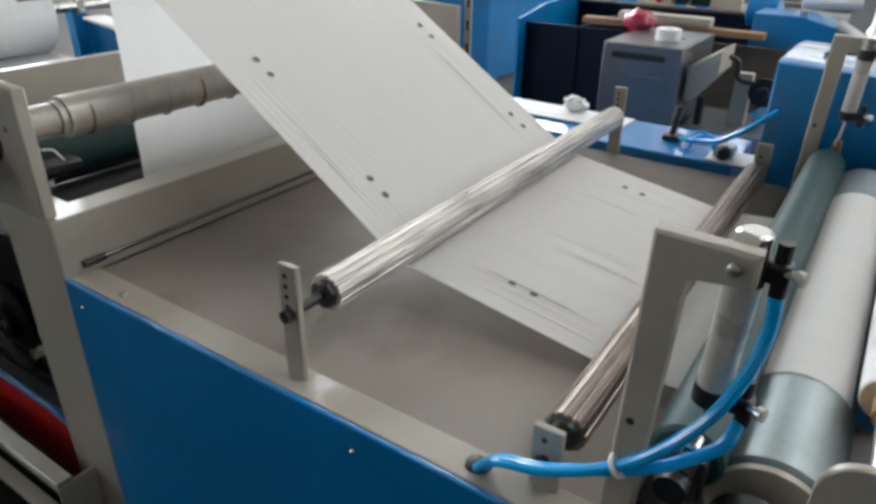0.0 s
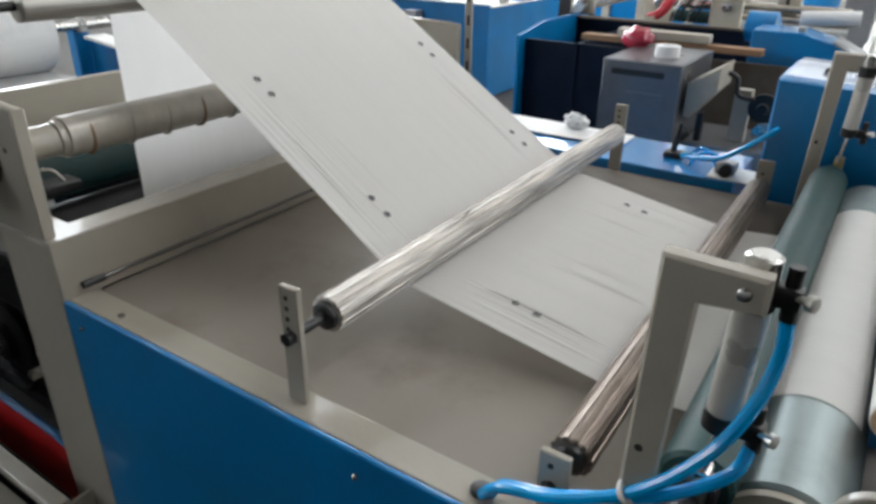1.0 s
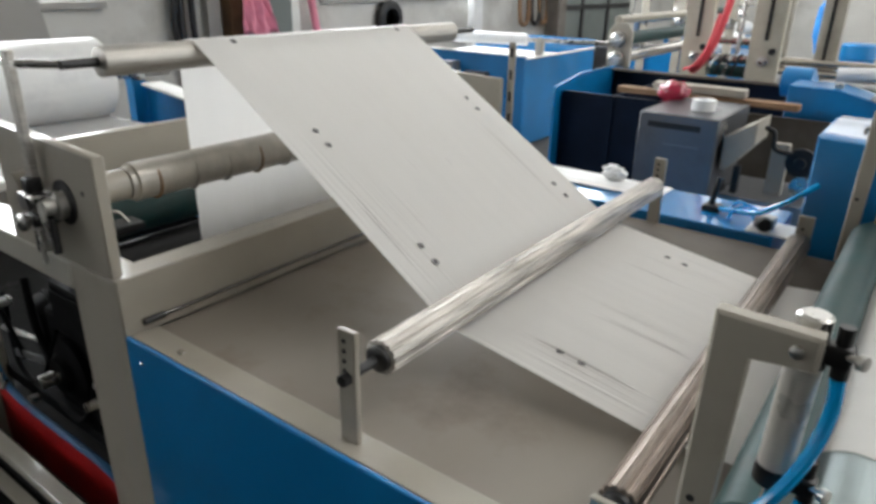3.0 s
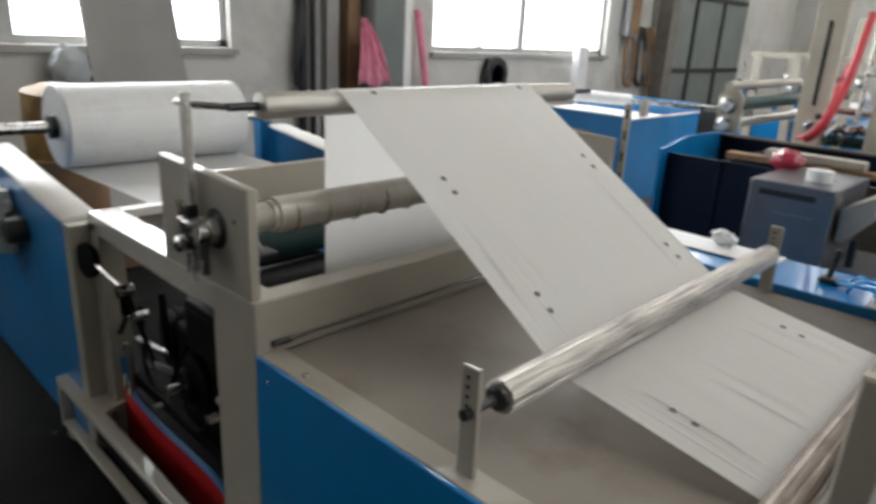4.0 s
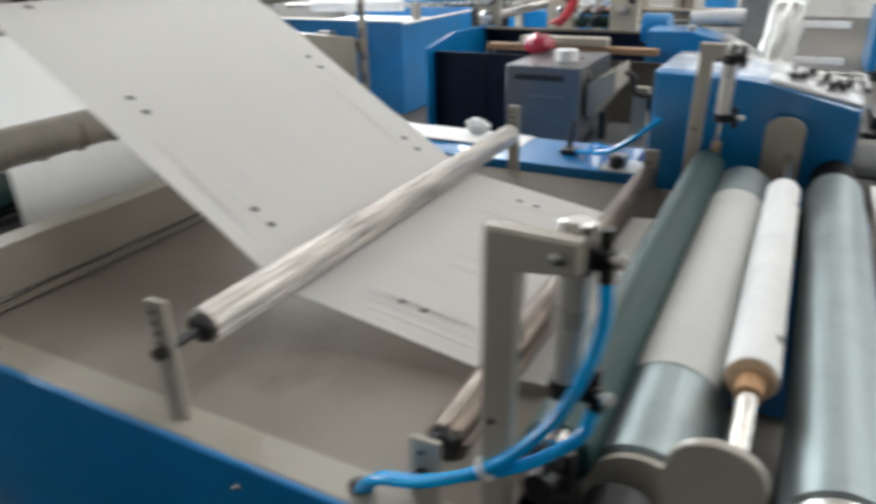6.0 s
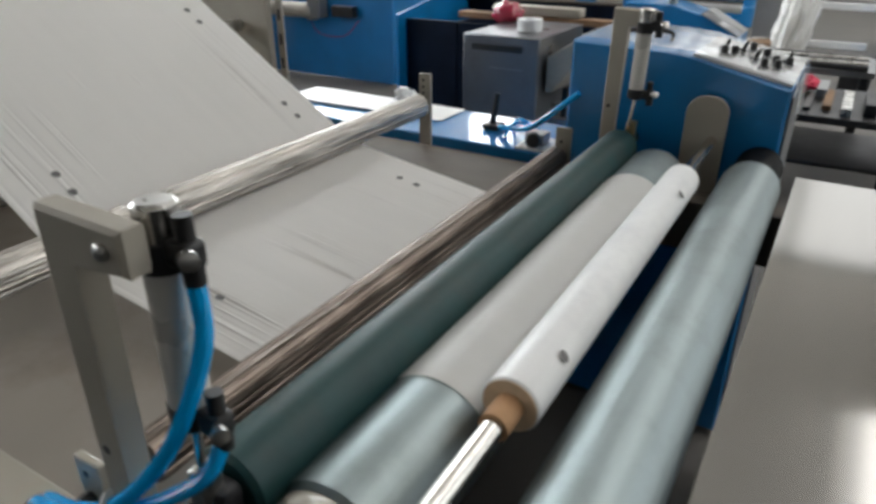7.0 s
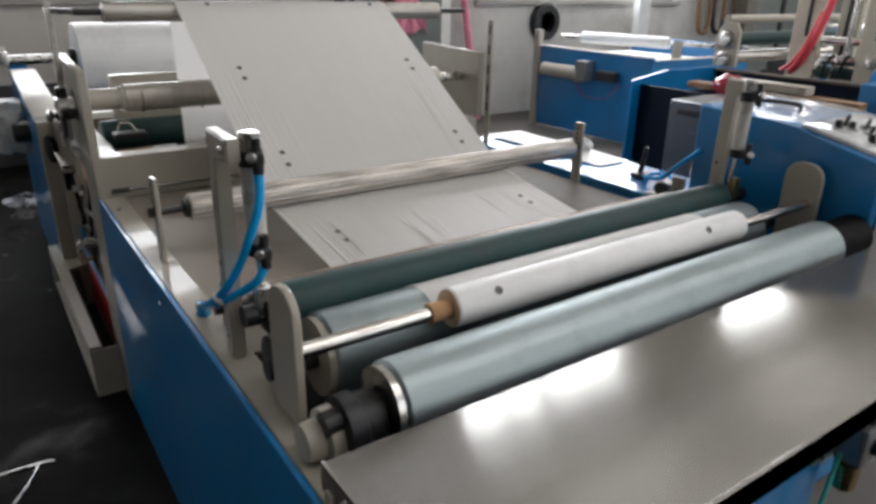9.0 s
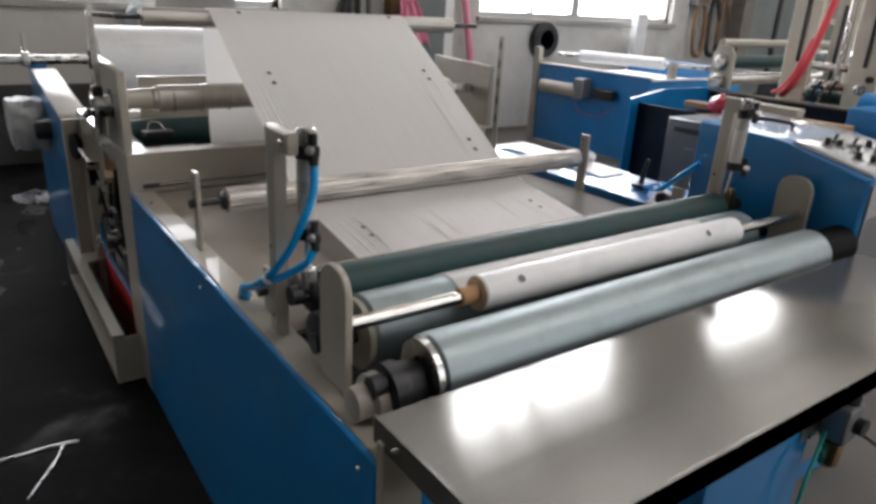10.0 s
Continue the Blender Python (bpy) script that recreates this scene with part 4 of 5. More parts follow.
part("cross_rail", box(-1.16, -1.10, 0.055, 1.35, 0.87, 0.90, 0.003), WHITE, stand)
part("corner_post", box(-2.33, -2.26, -0.06, 0.03, 0.02, 1.02, 0.004), BLUE, stand)
part("corner_post", box(-2.33, -2.26, 1.39, 1.47, 0.02, 1.02, 0.004), BLUE, stand)
for y in (-0.075, 1.42):
    c = part("shaft_clamp", box(-2.27, -2.2, y - 0.02, y + 0.02, 1.0, 1.085, 0.01), STEEL, stand)
    part("clamp_screw", rod((-2.235, y, 1.08), (-2.235, y, 1.19), 0.008, n=10), STEEL, c)
    part("clamp_ear", box(-2.30, -2.25, y - 0.015, y + 0.015, 1.07, 1.1, 0.006), CHROME, c)
part("unwind_shaft", rod((-2.235, -0.33, 1.038), (-2.235, 1.6, 1.038), 0.026), STEEL, stand, "bare steel shaft")
bigroll = thing("parent_film_roll", (-2.235, 0.75, 0.9), "large white film roll on the unwind shaft", "film roll")
part("film", lathe((-2.235, 0.285, 1.038), (0, 1, 0), [(0, 0.06), (0, 0.19), (0.006, 0.198), (0.905, 0.198), (0.91, 0.19), (0.91, 0.06)], n=72), FILM_ROLL, bigroll)
part("hub", lathe((-2.235, 0.25, 1.038), (0, 1, 0), [(0, 0.035), (0.004, 0.055), (0.034, 0.055), (0.0345, 0.03)], n=32), DARK, bigroll)
bigweb = thing("unwinding_film", (-1.7, 0.75, 0.9), "white film running off the large roll", "film web")
part("sheet", film_sheet("sheet", run((-2.20, 0.841, 0.295, 1.19), (-1.15, 0.86, 0.32, 1.18), 20) + run((-1.15, 0.86, 0.34, 1.18), (-0.485, 0.895, 0.36, 1.17), 10) + [(-0.485, 0.90, 0.36, 1.17)], 60, 0.0015), FILM, bigweb)
bag = thing("wrapped_motor", (-1.85, -0.14, 0.6), "small motor wrapped in a clear plastic bag", "motor")
bm = bmesh.new()
bmesh.ops.create_cube(bm, size=2.0)
bmesh.ops.subdivide_edges(bm, edges=bm.edges[:], cuts=13, use_grid_fill=True)
for v in bm.verts:
    c = v.co.copy()
    c = c.lerp(c.normalized() * 1.25, 0.22)
    n_ = 0.10 * noise.noise(c * 1.9) + 0.06 * noise.noise(c * 5)
    v.co = Vector((-1.89 + 0.20 * c.x * (1 + n_), -0.148 + 0.083 * c.y * (1 + 0.5 * n_), 0.755 + (0.115 + 0.02 * c.x) * c.z * (1 + n_)))
part("plastic_bag", bm, BAGGED, bag, "crumpled clear plastic bag")
part("shaft_end", lathe((-1.575, -0.06, 0.752), (0, -1, 0), [(0, 0.05), (0.06, 0.05), (0.07, 0.046), (0.075, 0.03), (0.068, 0.012)], n=28), BLACK, bag)
part("bracket", box(-1.70, -1.58, -0.10, -0.062, 0.70, 0.80, 0.004), DARK, bag)

# ---- things along the west wall ----
board = thing("leaning_board", (-4.1, 1.5, 0), "large plain grey board leaning on the wall", "board")
part("sheet", plate([(1.18, 0.4), (1.95, 0.4), (1.74, 1.95), (1.06, 1.95)], "x", -4.15, -4.12), GREYBOARD, board)
wrapr = thing("wrapped_roll", (-3.2, 0.7, 0), "stored film roll in yellow wrapping", "film roll")
part("roll", lathe((-3.3, 0.62, 0.70), (0.1, 0, 1), [(0, 0.1), (0, 0.20), (0.2, 0.21), (0.4, 0.20), (0.43, 0.12), (0.44, 0.05)], n=32), YELLOW, wrapr)
part("pallet", box(-3.6, -2.95, 0.28, 0.98, 0.0, 0.13, 0.01), WOOD, wrapr)
part("lower_roll", lathe((-3.3, 0.62, 0.131), (0, 0, 1), [(0, 0.1), (0, 0.24), (0.565, 0.24), (0.565, 0.1)], n=32), BROWN, wrapr)
gb = thing("plastic_bag", (-4.05, 1.3, 1.2), "pale crumpled plastic bag on the sill", "bag")
bm = bmesh.new()
bmesh.ops.create_icosphere(bm, subdivisions=4, radius=1.0)
for v in bm.verts:
    n_ = 0.25 * noise.noise(v.co * 2.0) + 0.1 * noise.noise(v.co * 6)
    v.co = Vector((-4.06 + 0.09 * v.co.x, 0.96 + 0.13 * v.co.y * (1 + n_), 1.17 + 0.16 * v.co.z * (1 + n_)))
part("bag", bm, GREENBAG, gb)
sb = thing("sill_box", (-4.2, -0.4, 1.33), "dark grey box on the window sill", "box")
part("body", box(-4.28, -4.15, -0.35, 0.15, 1.33, 1.52, 0.01), DARK, sb)
part("label", box(-4.149, -4.147, -0.2, -0.08, 1.38, 1.47, 0), WHITE, sb)
pil = thing("pipes", (-4.1, 3.2, 0), "dark pipes and cable trunks on the wall", "pipe")
for y, r, m in ((2.98, 0.04, DARK), (3.1, 0.03, DARK)):
    part("pipe", rod((-4.13, y, 0.2), (-4.13, y, 4.6), r, n=16), m, pil)
part("cable_trunk", sweep([(-4.12, 2.92, 1.0), (-4.11, 2.9, 1.15), (-4.1, 2.93, 1.4), (-4.12, 2.97, 1.7)], 0.028), BLACK, pil)
bp = thing("brown_boards", (-4.0, 3.5, 0), "grey and brown boards standing against the wall", "board")
part("board", box(-4.19, -4.10, 3.24, 3.38, 0.0, 2.6, 0.006), GREYBOARD, bp)
part("board", box(-4.19, -4.05, 3.45, 3.60, 0.0, 2.7, 0.006), BROWN, bp)
lock = thing("steel_locker", (-4.0, 3.95, 0), "tall dark grey steel locker", "locker")
part("body", box(-4.19, -3.9, 3.62, 4.05, 0.0, 2.6, 0.01), DOORGREY, lock)
part("door", box(-3.898, -3.885, 3.64, 4.03, 0.06, 2.56, 0.006), DOORGREY, lock)
cl = thing("pink_cloth", (-3.85, 3.8, 1.3), "pink cloth hanging on the locker", "cloth")
bm = bmesh.new()
rows_ = []
for i in range(15):
    z = 1.62 - 0.6 * i / 14
    wide = 0.08 + 0.34 * (i / 14) ** 0.8
    rows_.append([bm.verts.new((-3.83 + 0.025 * math.sin(k * 1.7 + i * 0.3), 3.42 + wide * k / 11 + 0.02 * noise.noise((i * 0.4, k * 0.5, 0)), z + 0.03 * math.sin(k * 0.9))) for k in range(12)])
for a, b in zip(rows_, rows_[1:]):
    for k in range(11):
        bm.faces.new((a[k], a[k + 1], b[k + 1], b[k]))
ob = part("cloth", bm, PINK, cl)
ob.modifiers.new("thick", "SOLIDIFY").thickness = 0.006
pw = thing("pink_pole", (-3.95, 4.6, 0), "pink wrapped pole leaning on the wall", "pole")
part("pole", rod((-3.95, 4.62, 0.02), (-4.12, 4.42, 1.75), 0.04, n=12), PINK, pw)
part("cabinet_side", box(-4.19, -3.98, 4.08, 4.22, 0, 2.4, 0.006), WHITE, pw)
ty = thing("tyre", (-4.1, 5.86, 0.9), "black rubber tyre hanging below the window", "tyre")
part("tread", lathe((-4.19, 5.77, 1.08), (1, 0, 0), [(0, 0.12), (0, 0.19), (0.02, 0.215), (0.08, 0.215), (0.10, 0.19), (0.10, 0.12), (0.0, 0.12)], n=40), BLACK, ty)
hang = thing("hanging_coils", (-4.1, 8.8, 0.8), "coils of brown belts hanging on the wall", "belt")
for y, m in ((8.85, BROWN), (9.2, DARK), (9.45, BROWN)):
    part("coil", sweep([(-4.12, y - 0.06, 1.75), (-4.1, y - 0.13, 1.4), (-4.08, y - 0.1, 0.95), (-4.08, y + 0.1, 0.95), (-4.1, y + 0.12, 1.4), (-4.12, y, 1.75)], 0.035), m, hang)
door = thing("door_1", (-4.2, 11.8, 0), "tall dark grey sheet metal door", "door", kind="structure")
part("leaf", box(-4.199, -4.15, 10.0, 13.2, 0.0, 3.4, 0.01), DOORGREY, door)
for y in (11.0, 12.1):
    part("stile", box(-4.149, -4.12, y - 0.05, y + 0.05, 0.05, 3.35, 0.004), DARK, door)
for z in (1.1, 2.3):
    part("rail", box(-4.149, -4.125, 10.05, 13.15, z - 0.04, z + 0.04, 0.004), DARK, door)
cb = thing("switch_box", (-4.15, 8.9, 1.8), "grey switch box on the wall", "switch box")
part("body", box(-4.199, -4.05, 8.65, 8.95, 1.6, 2.3, 0.01), GREYSTEEL, cb)
part("cover", box(-4.049, -4.03, 8.68, 8.92, 1.64, 2.26, 0.006), BROWN, cb)
col = thing("column", (-3.9, 9.6, 0), "dark brown-grey painted steel column", "column")
part("post", box(-4.1, -3.85, 9.55, 9.8, 0, 4.9, 0.01), material("brown_grey_paint", (0.16, 0.14, 0.12), 0.6, vary=0.2, bump=0.1), col)
pa = thing("white_post", (-3.7, 7.1, 0), "glossy white upright post", "post")
part("post", box(-4.0, -3.9, 7.2, 7.42, 0, 1.45, 0.01), FILM_ROLL, pa)

# ---- second machine across the aisle ----
m2 = thing("second_unwinder", (-2.6, 5.7, 0), "blue sheet metal unwinder with white film inside", "machine")
part("near_panel", box(-3.38, -1.82, 5.09, 5.11, 0.04, 0.885, 0.004), BLUE, m2)
part("end_panel", box(-1.84, -1.82, 5.112, 6.6, 0.04, 0.86, 0.004), BLUE, m2)
part("far_panel", box(-3.38, -1.82, 6.6, 6.62, 0.04, 0.96, 0.004), BLUE, m2)
part("edge_strip", box(-3.38, -1.81, 5.08, 5.13, 0.886, 0.9, 0.003), WHITE, m2)
part("edge_strip", box(-1.85, -1.81, 5.131, 6.62, 0.861, 0.875, 0.003), WHITE, m2)
part("corner_post", box(-3.46, -3.381, 5.06, 5.13, 0.0, 1.06, 0.004), BEIGE_FAR, m2)
part("corner_post", box(-1.95, -1.88, 5.5, 5.57, 0.6, 1.03, 0.004), BEIGE_FAR, m2)
part("film_inside", box(-3.2, -1.95, 5.2, 6.4, 0.80, 0.81, 0), FILM_ROLL, m2, "white film sheet")
part("film_roll", lathe((-3.15, 5.5, 0.985), (1, 0.25, 0), [(0, 0.02), (0, 0.06), (1.0, 0.06), (1.0, 0.02)], n=32), FILM_ROLL, m2, "white film roll")
part("roll_shaft", rod((-3.42, 5.43, 0.985), (-0.9, 6.06, 0.985), 0.022), STEEL, m2)
mo = part("gear_motor", lathe((-3.25, 5.03, 0.66), (1, 0, 0), [(0, 0.03), (0.01, 0.07), (0.5, 0.07), (0.52, 0.09), (0.58, 0.09), (0.6, 0.04)], n=24), BEIGE_FAR, m2)
part("terminal_box", box(-2.70, -2.55, 4.95, 5.08, 0.60, 0.80, 0.01), GREYSTEEL, mo)
part("valve_block", box(-2.45, -2.2, 4.99, 5.08, 0.62, 0.72, 0.01), DARK, m2)
part("air_hose", sweep([(-2.75, 5.03, 0.62), (-2.6, 4.98, 0.47), (-2.3, 4.98, 0.46), (-2.15, 5.02, 0.6)], 0.006), material("purple_hose", (0.16, 0.02, 0.12), 0.4), m2, "thin purple air hose")
m2.location += Vector((-0.08, 0, -0.018))

m3 = thing("second_winder", (-0.2, 3.9, 0), "blue and beige film machine with steel rollers", "machine")
part("left_panel", plate([(3.38, 0.02), (4.5, 0.02), (4.5, 0.96), (3.75, 0.96), (3.38, 0.905)], "x", -0.72, -0.70, 0.003), BLUE, m3)
# near-black navy: the darkness of the open recess is put into the colour
RECESS_NAVY = material("recess_shade_navy", (0.002, 0.007, 0.02), 0.5, vary=0.3, spec=0.12)
part("back_panel", box(-0.70, 0.5, 4.3, 4.32, 0.02, 0.93, 0.004), RECESS_NAVY, m3)
# added sheet across the recess in place of its shaded inside
part("recess_shade_panel", box(-0.695, 0.12, 3.46, 3.48, 0.02, 0.88, 0.004), RECESS_NAVY, m3, "dark navy sheet standing in for the shaded recess")
part("edge_strip", box(-0.73, 0.5, 4.26, 4.34, 0.931, 0.945, 0.003), SHADE_BROWN, m3)
part("inner_floor", box(-0.70, 0.6, 3.4, 4.3, 0.02, 0.08, 0.004), DARK, m3)
part("inner_plate", box(-0.35, -0.33, 3.45, 4.3, 0.08, 0.88, 0.003), RECESS_NAVY, m3)
fr = part("roller_stand", plate([(-0.80, 0.95), (-0.62, 0.95), (-0.62, 1.20), (-0.66, 1.26), (-0.76, 1.26), (-0.80, 1.20)], "y", 4.38, 4.41), BEIGE_FAR, m3)
for z in (1.14, 1.0):
    part("bearing", lathe((-0.72, 4.38, z), (0, -1, 0), [(0, 0.06), (0.02, 0.06), (0.025, 0.045), (0.04, 0.04), (0.041, 0.0)], n=24), STEEL, fr)
part("roller", rod((-0.72, 4.42, 1.14), (-0.72, 5.9, 1.14), 0.05, n=28), RUBBER, m3)
part("roller", rod((-0.72, 4.42, 1.01), (-0.72, 5.9, 1.01), 0.045, n=28), CHROME, m3)
part("tie_bar", rod((-0.75, 4.4, 1.28), (-0.75, 6.0, 1.28), 0.03, n=16), BEIGE_FAR, m3)
for x0, x1, hole in ((-0.26, -0.07, -0.16), (0.19, 0.39, 0.29)):
    mast = part("mast", plate([(x0, 0.6), (x1, 0.6), (x1, 2.2), (x0 + 0.05, 2.2), (x0, 2.1)], "y", 4.42, 4.47, 0.004), CREAM, m3, "cream painted mast plate")
    part("mast_slot", box(hole - 0.012, hole + 0.012, 4.412, 4.4195, 1.2, 1.75, 0.002), DARK, mast)
    part("bearing", lathe((hole, 4.42, 1.06), (0, -1, 0), [(0, 0.035), (0.02, 0.035), (0.024, 0.02), (0.05, 0.018)], n=20), STEEL, mast)
    part("bearing", lathe((hole + 0.05, 4.42, 1.13), (0, -1, 0), [(0, 0.022), (0.02, 0.022), (0.024, 0.01)], n=16), DARK, mast)
for z, r, m in ((1.06, 0.03, CHROME), (1.18, 0.025, CHROME), (0.98, 0.04, RUBBER)):
    part("roller", rod((-0.068, 4.46, z), (0.188, 4.46, z), r, n=20), m, m3)
for k in range(4):
    part("linkage", sweep([(-0.05 + 0.05 * k, 4.4, 0.95), (-0.03 + 0.06 * k, 4.37, 1.02 + 0.02 * k), (0.02 + 0.05 * k, 4.38, 1.1)], 0.009), DARK if k % 2 else STEEL, m3)
part("guide_rod", rod((0.12, 4.43, 1.1), (0.12, 4.43, 2.2), 0.015), STEEL, m3)
part("dark_partition", box(0.125, 1.05, 3.54, 3.56, 0.02, 0.86, 0.003), SHADE_BROWN, m3, "dark grey-brown partition")
part("red_air_hose", sweep([(-0.1, 4.2, 0.99), (-0.03, 4.15, 1.05), (0.03, 4.15, 1.18), (0.07, 4.2, 1.4), (0.1, 4.3, 1.8)], 0.024), PINKRED, m3, "bright red air hose")
part("red_air_hose", sweep([(-0.14, 4.15, 1.0), (-0.06, 4.1, 1.04), (0.0, 4.12, 1.15), (0.03, 4.2, 1.36)], 0.012), PINKRED, m3, "bright red air hose")
part("blue_motor", lathe((0.5, 4.0, 1.0), (1, 0, 0), [(0, 0.03), (0.02, 0.09), (0.18, 0.09), (0.2, 0.04)], n=28), BLUE, m3)
part("support_beam", box(-0.30, 0.72, 3.41, 3.50, 0.915, 0.95, 0.004), BROWN, m3, "dull brown support beam")
pl_ = thing("white_board", (0.3, 3.45, 0.95), "pale wooden batten lying on the support beam", "batten")
part("batten", box(-0.08, 0.44, 3.41, 3.50, 0.952, 1.0, 0.008), BEIGE_FAR, pl_)
rb = thing("red_bundle", (0.0, 3.1, 0.95), "dark red shiny wrapped bundle", "bundle")
bm = bmesh.new()
bmesh.ops.create_icosphere(bm, subdivisions=4, radius=1.0)
for v in bm.verts:
    n_ = 0.25 * noise.noise(v.co * 2.2)
    v.co = Vector((0.115 + 0.085 * v.co.x * (1 + n_), 3.2 + 0.07 * v.co.y, 0.985 + 0.06 * v.co.z * (1 + n_)))
part("wrapping", bm, material("red_wrap", (0.35, 0.02, 0.05), 0.2, vary=0.3, bump=0.4, bump_scale=30, coat=0.6), rb)
tk = thing("tape_roll", (0.4, 2.9, 0.95), "white tape roll on the steel cabinet", "tape")
part("ring", lathe((0.36, 2.93, 0.947), (0, 0, 1), [(0, 0.03), (0, 0.06), (0.055, 0.06), (0.055, 0.03), (0, 0.03)], n=32), FILM_ROLL, tk)

gc = thing("grey_steel_cabinet", (0.31, 2.9, 0), "grey sheet steel cabinet with a dark hand slot", "cabinet")
part("front", box(0.11, 0.50, 2.72, 2.735, 0.02, 0.945, 0.01), CABINET, gc)
part("slot", box(0.16, 0.42, 2.714, 2.7195, 0.875, 0.905, 0.002), BLACK, gc)
part("slot_lip", box(0.25, 0.42, 2.716, 2.7195, 0.797, 0.80, 0.001), GREYSTEEL, gc)
part("side", box(0.485, 0.50, 2.736, 3.3, 0.02, 0.945, 0.004), CABINET, gc)
part("side", box(0.11, 0.125, 2.736, 3.3, 0.02, 0.945, 0.004), CABINET, gc)
part("top", box(0.126, 0.484, 2.736, 3.3, 0.93, 0.945, 0.003), CABINET, gc)
gb2 = thing("hopper", (0.66, 3.0, 0), "bare sheet steel hopper beside the cabinet", "hopper")
part("body", plate([(0.52, 0.86), (0.66, 0.95), (0.66, 0.84), (0.55, 0.70), (0.52, 0.70)], "y", 2.78, 3.05, 0.004), BEIGE_FAR, gb2)
part("leg", box(0.70, 0.78, 3.0, 3.05, 0.02, 0.82, 0.004), BEIGE_FAR, gb2)
part("leg", box(0.56, 0.59, 2.9, 2.95, 0.02, 0.70, 0.004), DARK, gb2)
part("base", box(0.52, 0.95, 2.85, 3.3, 0.3, 0.56, 0.004), GREYSTEEL, gb2)
part("crank", sweep([(0.62, 2.98, 0.90), (0.70, 2.97, 0.88), (0.72, 2.97, 0.80), (0.80, 2.98, 0.78)], 0.012), DARK, gb2)
part("gear", lathe((0.84, 3.02, 0.74), (0, -1, 0), [(0, 0.07), (0.02, 0.07), (0.024, 0.03), (0.05, 0.025)], n=18), DARK, gb2)
part("gear", lathe((0.86, 3.02, 0.62), (0, -1, 0), [(0, 0.05), (0.02, 0.05), (0.024, 0.02), (0.04, 0.02)], n=18), STEEL, gb2)

# air regulator under the outfeed table
reg = thing("air_regulator", (1.97, 0.9, 0.7), "dark air filter regulator with a thin cable", "regulator")
part("body", box(1.935, 1.985, 0.86, 0.92, 0.70, 0.78, 0.008), GREYSTEEL, reg)
part("bowl", lathe((1.96, 0.875, 0.70), (0, 0, -1), [(0, 0.022), (0.05, 0.02), (0.06, 0.01)], n=20), BRASS, reg)
part("knob", lathe((1.96, 0.90, 0.78), (0, 0, 1), [(0, 0.02), (0.03, 0.02), (0.035, 0.014)], n=20), BLACK, reg)
part("gauge", lathe((1.985, 0.90, 0.74), (1, 0, 0), [(0, 0.018), (0.015, 0.018), (0.016, 0.0)], n=20), BLACK, reg)
part("cable", sweep([(1.97, 0.92, 0.72), (2.02, 1.0, 0.66), (2.06, 1.12, 0.6), (2.05, 1.2, 0.4)], 0.004), BLACK, reg)
part("tube", sweep([(1.95, 0.86, 0.72), (1.96, 0.8, 0.6), (1.95, 0.82, 0.4), (1.94, 0.8, 0.1)], 0.004), material("green_tube", (0.02, 0.35, 0.3), 0.4), reg)
part("bracket", box(1.931, 1.934, 0.80, 0.94, 0.7, 0.77, 0.001), STEEL, reg)

# scooter near the far door
sct = thing("motor_scooter", (-2.6, 9.2, 0), "dark motor scooter with a mirror", "scooter")
part("body", box(-3.2, -2.5, 9.15, 9.4, 0.25, 0.7, 0.08), DARK, sct)
part("front_shield", plate([(9.1, 0.3), (9.5, 0.3), (9.45, 1.0), (9.15, 1.0)], "x", -2.46, -2.4, 0.01), material("scooter_blue", (0.05, 0.09, 0.16), 0.3), sct)
part("handlebar", sweep([(-2.45, 8.95, 1.12), (-2.42, 9.1, 1.08), (-2.4, 9.3, 1.06), (-2.42, 9.5, 1.08), (-2.45, 9.65, 1.12)], 0.02), BLACK, sct)
for y in (9.0, 9.6):
    part("mirror_stalk", rod((-2.43, y, 1.1), (-2.42, y, 1.3), 0.008, n=8), STEEL, sct)
    part("mirror", lathe((-2.43, y, 1.33), (1, 0, 0.2), [(0, 0.03), (0.01, 0.055), (0.02, 0.05), (0.021, 0.0)], n=20), CHROME, sct)
part("headlight", lathe((-2.4, 9.3, 0.98), (1, 0, 0), [(0, 0.07), (0.04, 0.08), (0.05, 0.05)], n=20), CHROME, sct)
for x in (-3.2, -2.35):
    part("wheel", lathe((x, 9.26, 0.22), (0, 1, 0), [(0, 0.12), (0, 0.2), (0.02, 0.22), (0.07, 0.22), (0.09, 0.2), (0.09, 0.12)], n=28), BLACK, sct)

# white scraps on the drive cover
sc = thing("film_scrap", (0.3, 1.7, 0.82), "glossy white film sheet lying on the blue cover", "film sheet")
part("sheet", film_sheet("sheet", run((-0.09, 0.83, 1.68, 1.87), (0.62, 0.826, 1.70, 1.87), 20), 12, 0.004), FILM_ROLL, sc)
sc2 = thing("plastic_scrap", (0.6, 1.95, 0.82), "crumpled clear plastic scrap", "scrap")
bm = bmesh.new()
bmesh.ops.create_icosphere(bm, subdivisions=3, radius=1.0)
for v in bm.verts:
    n_ = 0.6 * noise.noise(v.co * 2.6)
    v.co = Vector((0.36 + 0.045 * v.co.x * (1 + n_), 1.83 + 0.03 * v.co.y * (1 + n_), 0.853 + 0.03 * v.co.z * (1 + n_)))
part("scrap", bm, WRAP, sc2)

# ---- third machine cover and clutter farther off ----
prof2 = [(0.62, 0.02), (1.22, 0.02), (1.22, 0.89), (1.02, 0.99), (0.86, 1.03), (0.62, 1.03)]
c2 = thing("blue_gear_cover", (0.95, 3.75, 0), "blue gear cover of the machine behind", "machine cover")
part("cover", plate(prof2, "y", 3.6, 3.9, 0.006), BLUE, c2)
